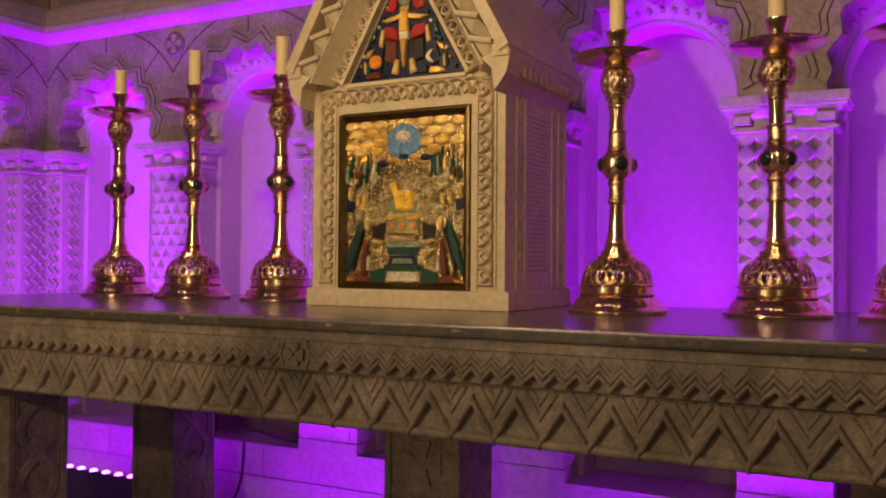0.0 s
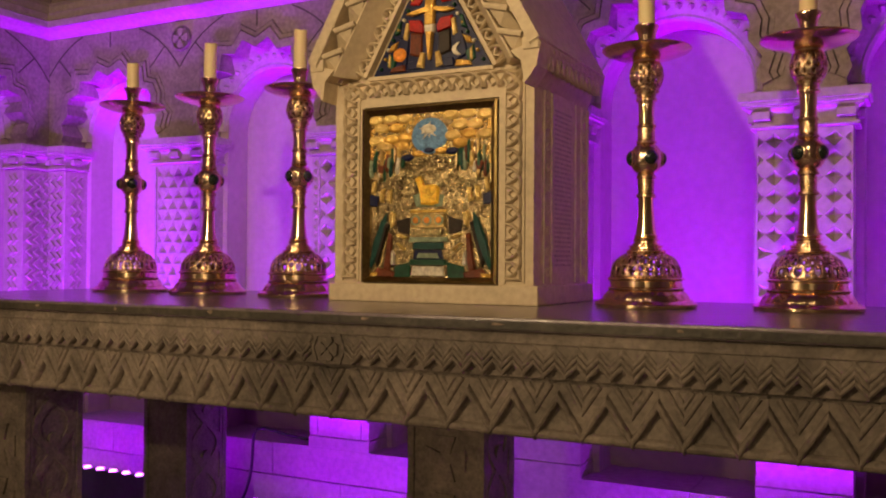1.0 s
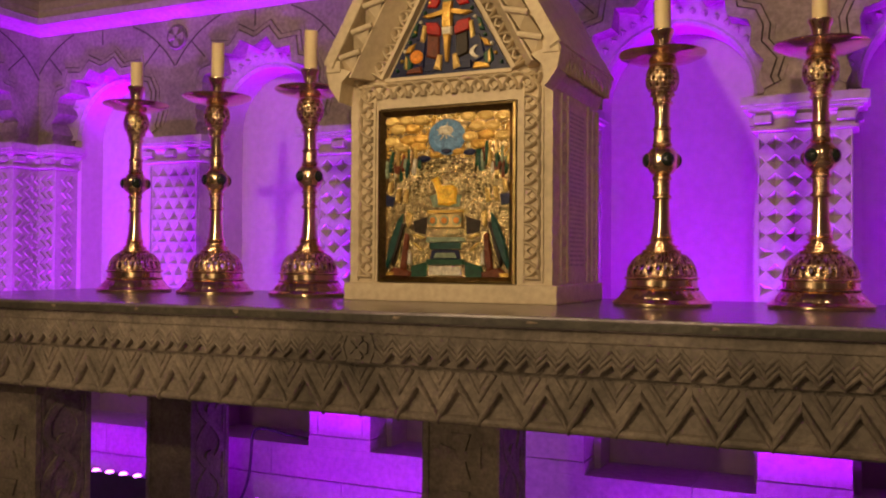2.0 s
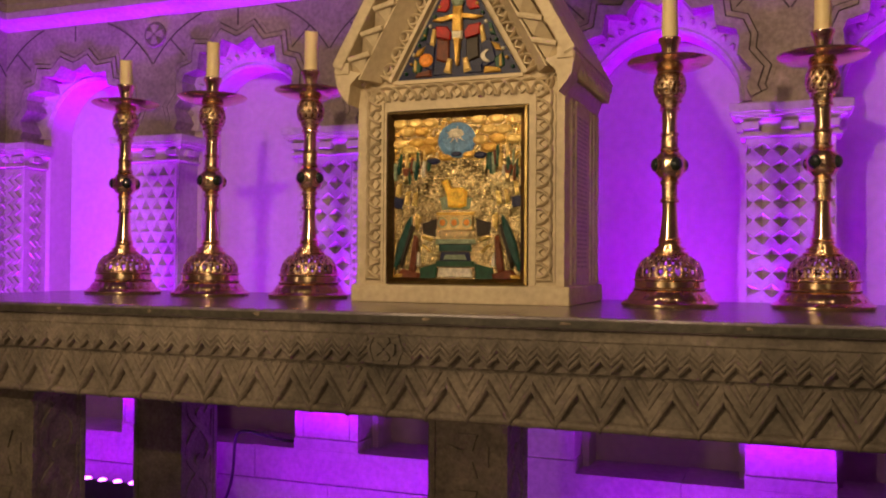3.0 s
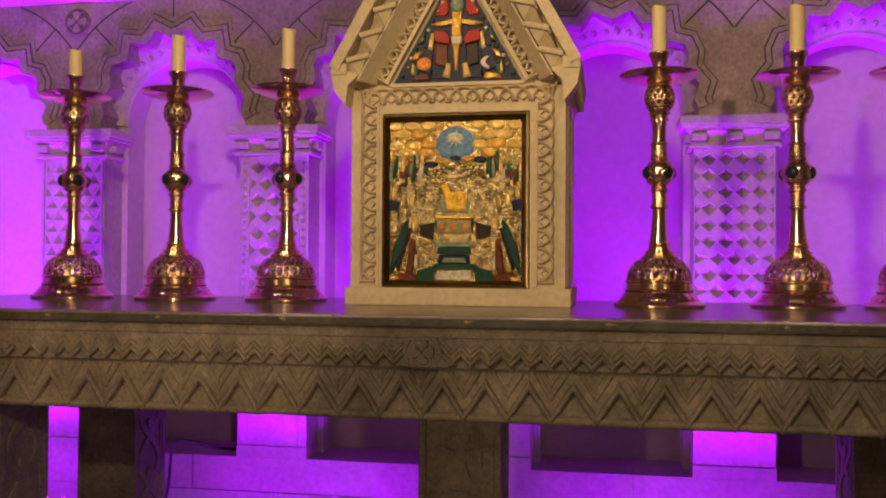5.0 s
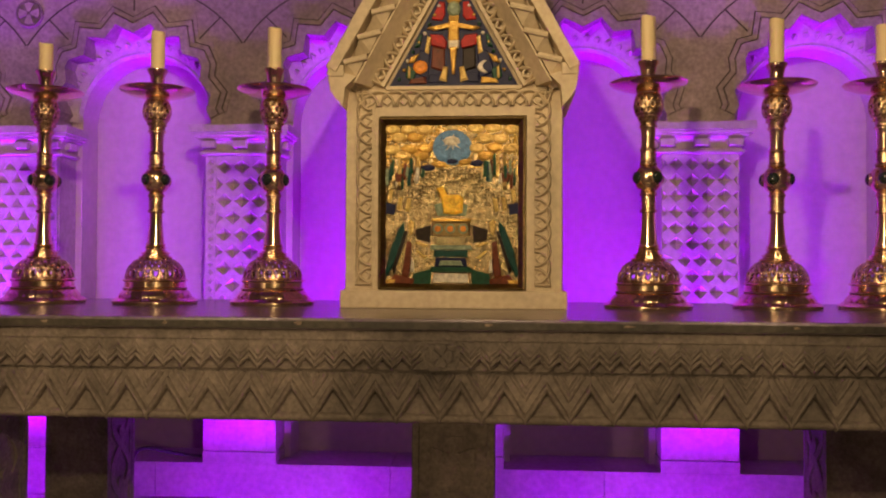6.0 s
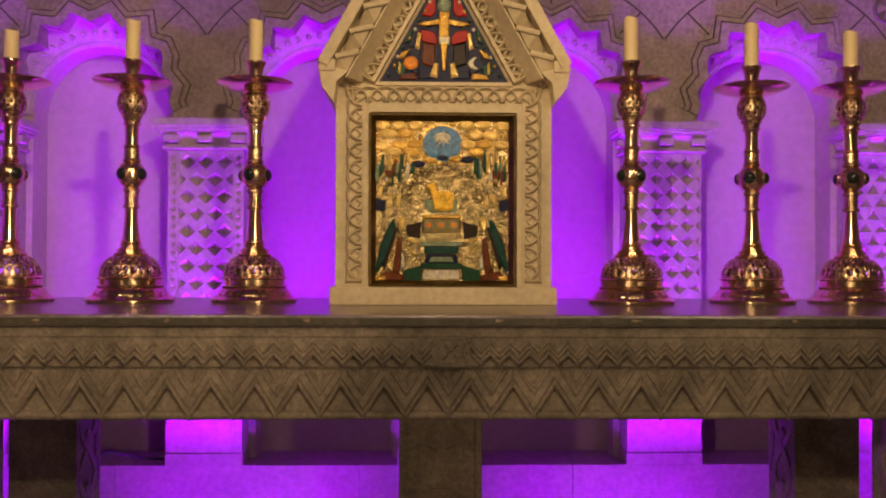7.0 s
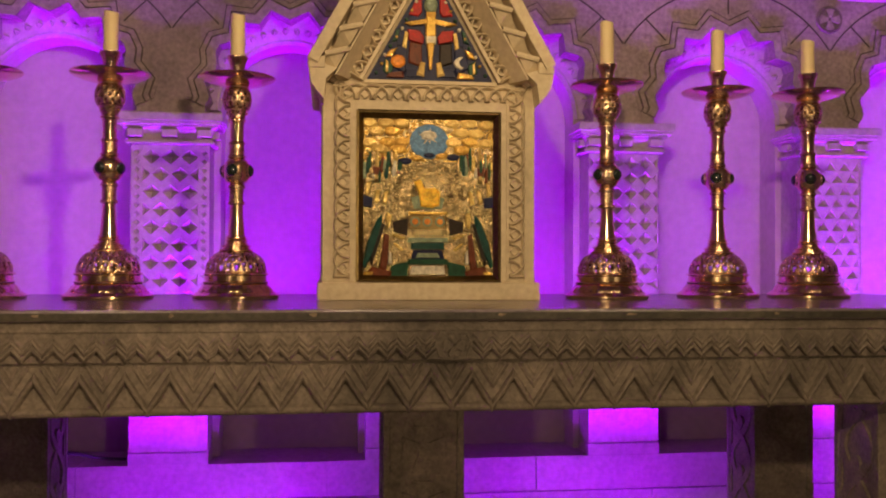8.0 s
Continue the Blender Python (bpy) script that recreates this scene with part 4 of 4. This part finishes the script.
# mirrored plain side forms in coloured enamel
for s in (-1, 1):
    def mx(pts):
        return [(783.5 + s * (x - 783.5), y) for x, y in (pts if s > 0 else pts[::-1])]
    piece("wing_form", mx([(868, 386), (878, 398), (894, 436), (902, 476), (898, 484), (884, 456), (868, 420)]), E_TEAL, 0.009, 0.25)
    piece("wing_edge", mx([(862, 404), (868, 402), (890, 470), (886, 480)]), E_DARK, 0.011, 0.2)
    piece("robe_form", mx([(855, 424), (863, 420), (873, 486), (862, 492), (857, 470)]), E_RUST, 0.010, 0.25)
    piece("robe_form", mx([(851, 456), (855, 450), (857, 476), (850, 476)]), E_WHITE, 0.011, 0.2)
    piece("gold_form", mx([(850, 388), (858, 382), (862, 394), (858, 412), (853, 406)]), GOLD_PALE, 0.011, 0.3)
    piece("gold_form", mx([(824, 428), (840, 422), (850, 424), (832, 431)]), GOLD_PALE, 0.010, 0.3)
    piece("gold_form", mx([(828, 450), (842, 438), (848, 438), (834, 451)]), GOLD_PALE, 0.010, 0.3)
    piece("hem_form", mx([(850, 488), (884, 480), (902, 496), (852, 497)]), E_RUST, 0.009, 0.2)
    piece("hem_form", mx([(880, 488), (898, 489), (902, 496), (884, 496)]), GOLD, 0.010, 0.3)
    piece("dark_field", mx([(820, 392), (848, 400), (846, 418), (822, 424)]), E_DARK, 0.003, 0.1)
    for j, (a, b) in enumerate(((861, 366), (876, 364), (893, 350))):
        piece("feather_form", mx([(a - 5, b - 22), (a + 3, b - 20), (a + 6, b), (a - 1, b + 3)]), GOLD_PALE, 0.010, 0.3)
    piece("navy_field", mx([(884, 356), (903, 352), (903, 372), (886, 374)]), E_NAVY, 0.006, 0.15)
    piece("pillar_form", mx([(875, 262), (880, 262), (882, 330), (874, 330)]), BRONZE, 0.008, 0.2)
    piece("pillar_form", mx([(871, 300), (887, 300), (884, 316), (874, 318)]), E_RUST, 0.009, 0.3)
    for k in range(15):
        x, y, tall, w = 838 + 4.4 * k + rng.uniform(-1.5, 1.5), 286 + rng.uniform(-12, 18) + 0.25 * 4.4 * k, rng.uniform(18, 40), rng.uniform(2.2, 4.0)
        lean = rng.uniform(-3, 3)
        mat = (E_GREEN, SILVER_GILT, E_SAGE, GOLD_PALE, E_GREEN, E_RUST, E_WHITE, E_TEAL)[(k * 3 + (s > 0)) % 8]
        piece("standing_form", mx([(x - w + lean, y - tall / 2), (x + w * 0.4 + lean, y - tall / 2 - 3), (x + w, y + tall * 0.2), (x + w * 0.3, y + tall / 2), (x - w, y + tall * 0.4)]), mat, 0.006 + 0.004 * rng.random(), 0.35)
    for k in range(16):
        x, y = 783 + (70 + rng.uniform(0, 46)), 330 + rng.uniform(0, 150)
        piece("chased_boss", mx(oval(x, y, rng.uniform(2, 4), rng.uniform(5, 10), 8)), SILVER_GILT, 0.004, 0.5)

# triangular enamel above the door
gable_panel = part("gable_panel", prism(bmesh.new(), [(-0.176, 1.614), (0.183, 1.614), (XC, 1.614 + 0.1795 * SL)], TY + 0.004, TY + 0.012), E_NAVY, tab, "triangular dark enamel picture with a gilt cross")


def gpx(x, y):
    return ((x - 786) * 0.001565 + XC, 1.616 + (143 - y) * 0.001568)


def gpiece(name, pts, mat, proud=0.006, inset=0.2):
    return part(name, pillow(bmesh.new(), [gpx(*p) for p in pts], TY + 0.004 - proud, TY + 0.006, inset), mat, gable_panel)


gpiece("cross_beam", [(738, 42), (752, 46), (775, 42), (797, 42), (820, 46), (834, 42), (828, 39), (797, 33), (775, 33), (744, 39)], GOLD, 0.011, 0.15)
gpiece("cross_post", [(777.5, 20), (795, 20), (795, 60), (791, 90), (788, 124), (783, 124), (780, 90), (776, 60)], GOLD, 0.0135, 0.2)
gpiece("cross_band", [(776, 64), (796, 64), (795, 78), (777, 78)], E_WHITE, 0.014, 0.2)
gpiece("cross_head", oval(786, 8, 12, 14, 12), E_SAGE, 0.012, 0.3)
gpiece("halo_field", oval(786, -12, 14, 12, 12), GOLD, 0.008, 0.3)
for s in (-1, 1):
    def gm(pts):
        return [(786 + s * (x - 786), y) for x, y in (pts if s > 0 else pts[::-1])]
    gpiece("red_field", gm([(802, -5), (812, -6), (826, 26), (808, 28), (802, 20)]), E_RED, 0.006, 0.12)
    gpiece("red_field", gm([(806, 54), (828, 52), (826, 72), (800, 78), (798, 66)]), E_RED, 0.007, 0.12)
    gpiece("robe_form", gm([(802, 78), (824, 74), (826, 112), (802, 120)]), E_RUST if s < 0 else E_DARK, 0.006, 0.15)
    gpiece("navy_field", gm([(828, 84), (846, 80), (858, 120), (832, 132)]), E_NAVY, 0.005, 0.1)
    gpiece("navy_field", gm([(800, 122), (830, 124), (832, 138), (800, 138)]), E_NAVY, 0.005, 0.1)
    gpiece("gold_form", gm([(796, 112), (804, 110), (812, 134), (798, 138)]), GOLD_PALE, 0.010, 0.3)
    gpiece("gold_form", gm([(826, 58), (833, 56), (838, 84), (830, 88)]), GOLD_PALE, 0.009, 0.3)
    gpiece("green_field", gm([(842, 52), (848, 54), (856, 76), (846, 74)]), E_GREEN, 0.008, 0.2)
    gpiece("green_field", gm([(852, 116), (868, 106), (872, 128), (858, 138)]), E_GREEN, 0.006, 0.2)
    gpiece("gold_form", gm([(846, 86), (862, 92), (868, 104), (856, 102)]), GOLD, 0.009, 0.3)
    gpiece("gold_form", gm([(862, 112), (867, 108), (868, 130), (863, 132)]), GOLD_PALE, 0.009, 0.3)
    gpiece("hem_form", gm([(836, 128), (862, 132), (866, 140), (834, 140)]), GOLD if s > 0 else E_RUST, 0.008, 0.2)
    for k in range(9):
        f = k / 8
        x, y = 813 + 74 * f + rng.uniform(-4, 1), 2 + 130 * f
        gpiece("gem_boss", gm(oval(x, y, 3.4, 3.4, 7)), (E_WHITE, GOLD, E_GREEN)[k % 3], 0.009, 0.4)
gpiece("orange_disc", oval(727, 111, 13, 12), E_ORANGE, 0.011, 0.3)
gpiece("pale_crescent", [(845, 100), (838, 100), (830, 106), (828, 112), (832, 119), (840, 123), (846, 121), (840, 117), (837, 111), (839, 105)], E_WHITE, 0.010, 0.15)

# ---- altar candlesticks ----
STEM_LOW = [(0.0335, 0.153), (0.0335, 0.159), (0.0285, 0.161), (0.0275, 0.164), (0.0315, 0.1665), (0.0320, 0.1695), (0.0290, 0.172), (0.0260, 0.174), (0.0295, 0.1765), (0.0290, 0.180), (0.0250, 0.183), (0.0245, 0.188), (0.0215, 0.215), (0.0190, 0.245), (0.0180, 0.274)]


def candlestick():
    c = thing("altar_candlestick", (0, 0, 0), "tall polished brass altar candlestick with pierced domed foot and dark jewels", "candlestick", "six altar candlesticks")
    part("foot_plate", lathe(bmesh.new(), [(0.119, 0.0), (0.1245, 0.003), (0.1255, 0.009), (0.1225, 0.0130), (0.1150, 0.0160), (0.1130, 0.0195), (0.104, 0.0215)], 64), BRASS, c, smooth=True)
    part("lobed_drum", lathe(bmesh.new(), [(0.1060, 0.0205), (0.1040, 0.026), (0.0985, 0.034), (0.0925, 0.0405), (0.0890, 0.0435)], 144, lobes=20, deep=0.022), BRASS, c, smooth=True)
    part("foot_band", lathe(bmesh.new(), [(0.088, 0.0430), (0.0935, 0.0445), (0.0945, 0.0475), (0.0925, 0.0500), (0.0895, 0.0515), (0.0885, 0.0660), (0.0905, 0.0675), (0.0945, 0.0690), (0.0950, 0.0720), (0.0925, 0.0745), (0.0860, 0.0755)], 72), BRASS, c, smooth=True)
    # pierced dome: scrollwork left between small openings, given thickness
    segs, rows_n = 144, 16
    bm = bmesh.new()
    rows = []
    for j in range(rows_n + 1):
        a = j / rows_n
        r = 0.034 + (0.0885 - 0.034) * math.cos(a * math.pi / 2) ** 1.02
        z = 0.074 + 0.064 * math.sin(a * math.pi / 2)
        rows.append([bm.verts.new((r * math.cos(2 * math.pi * i / segs), r * math.sin(2 * math.pi * i / segs), z)) for i in range(segs)])
    for j in range(rows_n):
        for i in range(segs):
            k = i % 12
            low = (j == 1 and k in (2, 3, 8, 9)) or (j in (2, 3) and k in (1, 2, 3, 4)) or (j == 4 and k in (1, 4, 7, 10)) or (j in (3, 4) and k in (8, 9))
            high = (j in (6, 7) and k in (0, 11, 5, 6)) or (j == 8 and k in (0, 11, 3, 8)) or (j in (9, 10) and k in (2, 3, 8, 9)) or (j == 12 and k in (0, 11, 5, 6))
            if not (low or high):
                bm.faces.new((rows[j][i], rows[j][(i + 1) % segs], rows[j + 1][(i + 1) % segs], rows[j + 1][i]))
    dome = part("pierced_dome", bm, BRASS_ENGRAVED, c, "openwork brass dome", smooth=True)
    sol = dome.modifiers.new("thickness", "SOLIDIFY")
    sol.thickness, sol.offset = 0.004, -1
    part("collar", lathe(bmesh.new(), [(0.036, 0.134), (0.0475, 0.136), (0.0495, 0.139), (0.0485, 0.1425), (0.0400, 0.1450), (0.0390, 0.1490), (0.0425, 0.1510), (0.0425, 0.1535), (0.0340, 0.1560)], 40), BRASS, c, smooth=True)
    part("lower_stem", lathe(bmesh.new(), STEM_LOW, 32), BRASS, c, smooth=True)
    part("stem_sleeve", lathe(bmesh.new(), [(0.018, 0.272), (0.0235, 0.274), (0.0245, 0.278), (0.0235, 0.282), (0.0195, 0.284), (0.0200, 0.320), (0.0235, 0.322), (0.0245, 0.326), (0.0225, 0.330), (0.019, 0.335)], 32), BRASS_ENGRAVED, c, smooth=True)
    part("knop", lathe(bmesh.new(), [(0.019, 0.334), (0.028, 0.340), (0.0355, 0.350), (0.0385, 0.362), (0.0395, 0.372), (0.0385, 0.382), (0.0345, 0.394), (0.027, 0.404), (0.020, 0.409)], 36), BRASS, c, smooth=True)
    for k in range(4):
        a = k * math.pi / 2 + 0.3
        m = Matrix.Translation((0.036 * math.cos(a), 0.036 * math.sin(a), 0.372)) @ Matrix.Rotation(a, 4, "Z") @ Matrix.Rotation(math.pi / 2, 4, "Y")
        bm = lathe(bmesh.new(), [(0.0205, -0.006), (0.0205, 0.003), (0.018, 0.005)], 20)
        bm.transform(m)
        rim = part("jewel_setting", bm, BRASS, c, smooth=True)
        bm = lathe(bmesh.new(), [(0.0182, 0.002), (0.0176, 0.006), (0.0142, 0.0105), (0.008, 0.0138), (0.0015, 0.0150)], 20)
        bm.transform(m)
        part("jewel", bm, JEWEL, rim, "black polished cabochon", smooth=True)
    part("upper_sleeve", lathe(bmesh.new(), [(0.020, 0.407), (0.0245, 0.410), (0.0255, 0.415), (0.0215, 0.419), (0.0215, 0.448), (0.0235, 0.450), (0.0240, 0.455), (0.0200, 0.459)], 32), BRASS_ENGRAVED, c, smooth=True)
    part("upper_stem", lathe(bmesh.new(), [(0.0195, 0.457), (0.0190, 0.480), (0.0200, 0.508), (0.0215, 0.514), (0.0260, 0.516), (0.0265, 0.521), (0.0235, 0.525)], 32), BRASS, c, smooth=True)
    part("bead_sleeve", lathe(bmesh.new(), [(0.0230, 0.524), (0.0245, 0.535), (0.0275, 0.542), (0.0310, 0.547), (0.0315, 0.553), (0.028, 0.556)], 32), BRASS_ENGRAVED, c, smooth=True)
    for k in range(6):
        a = k * math.pi / 3
        bm = bmesh.new()
        bmesh.ops.create_icosphere(bm, subdivisions=1, radius=0.0045, matrix=Matrix.Translation((0.028 * math.cos(a), 0.028 * math.sin(a), 0.540)))
        part("bead", bm, BRASS, c, smooth=True)
    bm = bmesh.new()
    segs, rows_n = 72, 10
    rows = []
    for j in range(rows_n + 1):
        a = j / rows_n
        r = 0.030 + 0.0125 * math.sin(math.pi * (0.12 + 0.74 * a)) ** 0.8
        rows.append([bm.verts.new((r * math.cos(2 * math.pi * i / segs), r * math.sin(2 * math.pi * i / segs), 0.552 + 0.056 * a)) for i in range(segs)])
    for j in range(rows_n):
        for i in range(segs):
            k = i % 6
            if not ((j in (1, 2) and k in (1, 2)) or (j in (4, 5) and k in (4, 5)) or (j == 4 and k == 2) or (j in (7, 8) and k in (1, 2))):
                bm.faces.new((rows[j][i], rows[j][(i + 1) % segs], rows[j + 1][(i + 1) % segs], rows[j + 1][i]))
    bulb = part("pierced_bulb", bm, BRASS_ENGRAVED, c, "openwork brass bulb", smooth=True)
    sol = bulb.modifiers.new("thickness", "SOLIDIFY")
    sol.thickness, sol.offset = 0.003, -1
    part("bulb_core", lathe(bmesh.new(), [(0.020, 0.550), (0.020, 0.612)], 20), BRASS_ENGRAVED, c, smooth=True)
    part("bulb_neck", lathe(bmesh.new(), [(0.0345, 0.605), (0.0365, 0.608), (0.0345, 0.612), (0.0320, 0.614), (0.034, 0.619), (0.030, 0.622)], 36), BRASS, c, smooth=True)
    part("drip_pan", lathe(bmesh.new(), [(0.022, 0.6150), (0.045, 0.6200), (0.080, 0.6290), (0.106, 0.6400), (0.111, 0.6450), (0.1095, 0.6475), (0.104, 0.6440), (0.078, 0.6330), (0.045, 0.6250), (0.020, 0.6220)], 56), BRASS, c, smooth=True)
    part("socket", lathe(bmesh.new(), [(0.024, 0.6220), (0.0215, 0.6290), (0.0195, 0.6470), (0.0200, 0.6740), (0.0235, 0.6910), (0.0285, 0.7000), (0.0300, 0.7050), (0.0290, 0.7080), (0.0235, 0.7060), (0.0215, 0.7010)], 32), BRASS, c, smooth=True)
    return c


def candle(x, y, high, lean):
    high += 0.013
    bm = bmesh.new()
    r, z0 = 0.0205, MENSA + 0.7005
    prof = [(r, 0.0), (r * 1.01, high * 0.3), (r * 0.99, high * 0.7), (r, high - 0.004), (r * 0.93, high), (r * 0.55, high - 0.004), (r * 0.12, high - 0.006)]
    lathe(bm, prof, 28)
    rr = random.Random(int(1000 * high))
    for v in bm.verts:
        if v.co.z > high * 0.9:
            v.co.z += 0.0022 * math.sin(math.atan2(v.co.y, v.co.x) * 2 + rr.uniform(0, 0.6))
        v.co.x += lean * v.co.z
    c = thing("candle", (x, y, z0), "short unlit ivory wax candle in a brass socket", "candle", "altar candles")
    for v in bm.verts:
        v.co += Vector((x, y, z0))
    part("wax", bm, WAX, c, smooth=True)
    part("wick", lathe(bmesh.new(), [(0.0012, z0 + high - 0.008), (0.0012, z0 + high + 0.003)], 6, x + lean * high, y), WICK, c)


STICKS = [(-1.258, 0.642, 0.078, 32, 0.0), (-0.905, 0.638, 0.110, 45, 0.012), (-0.548, 0.648, 0.117, 59, 0.006), (0.556, 0.602, 0.124, 14, -0.004), (0.930, 0.653, 0.124, 43, 0.004), (1.227, 0.645, 0.100, 54, 0.0)]
first = None
for x, y, high, spin, lean in STICKS:
    m = pose(x, y, MENSA, 0, 0, spin)
    if first is None:
        first = candlestick()
        first.matrix_basis = m
    else:
        copy_thing(first, m)
    candle(x, y, high, lean)

# ---- cable along the wall ----
cv = bpy.data.curves.new("power_cable", "CURVE")
cv.dimensions, cv.bevel_depth, cv.bevel_resolution = "3D", 0.006, 2
for pts in ([(-1.02, 1.42, 0.372), (-1.10, 1.36, 0.385), (-1.18, 1.30, 0.43), (-1.245, 1.295, 0.42), (-1.255, 1.305, 0.33), (-1.262, 1.305, 0.22), (-1.29, 1.28, 0.10), (-1.36, 1.22, 0.008), (-1.45, 1.16, 0.007)],):
    sp = cv.splines.new("NURBS")
    sp.points.add(len(pts) - 1)
    for q, p in zip(sp.points, pts):
        q.co = (*p, 1)
    sp.use_endpoint_u, sp.order_u = True, 4
cable = new("power_cable", cv)
cv.materials.append(BLACK)
tagged(cable, "thin black power cable hanging against the wall base", "cable")
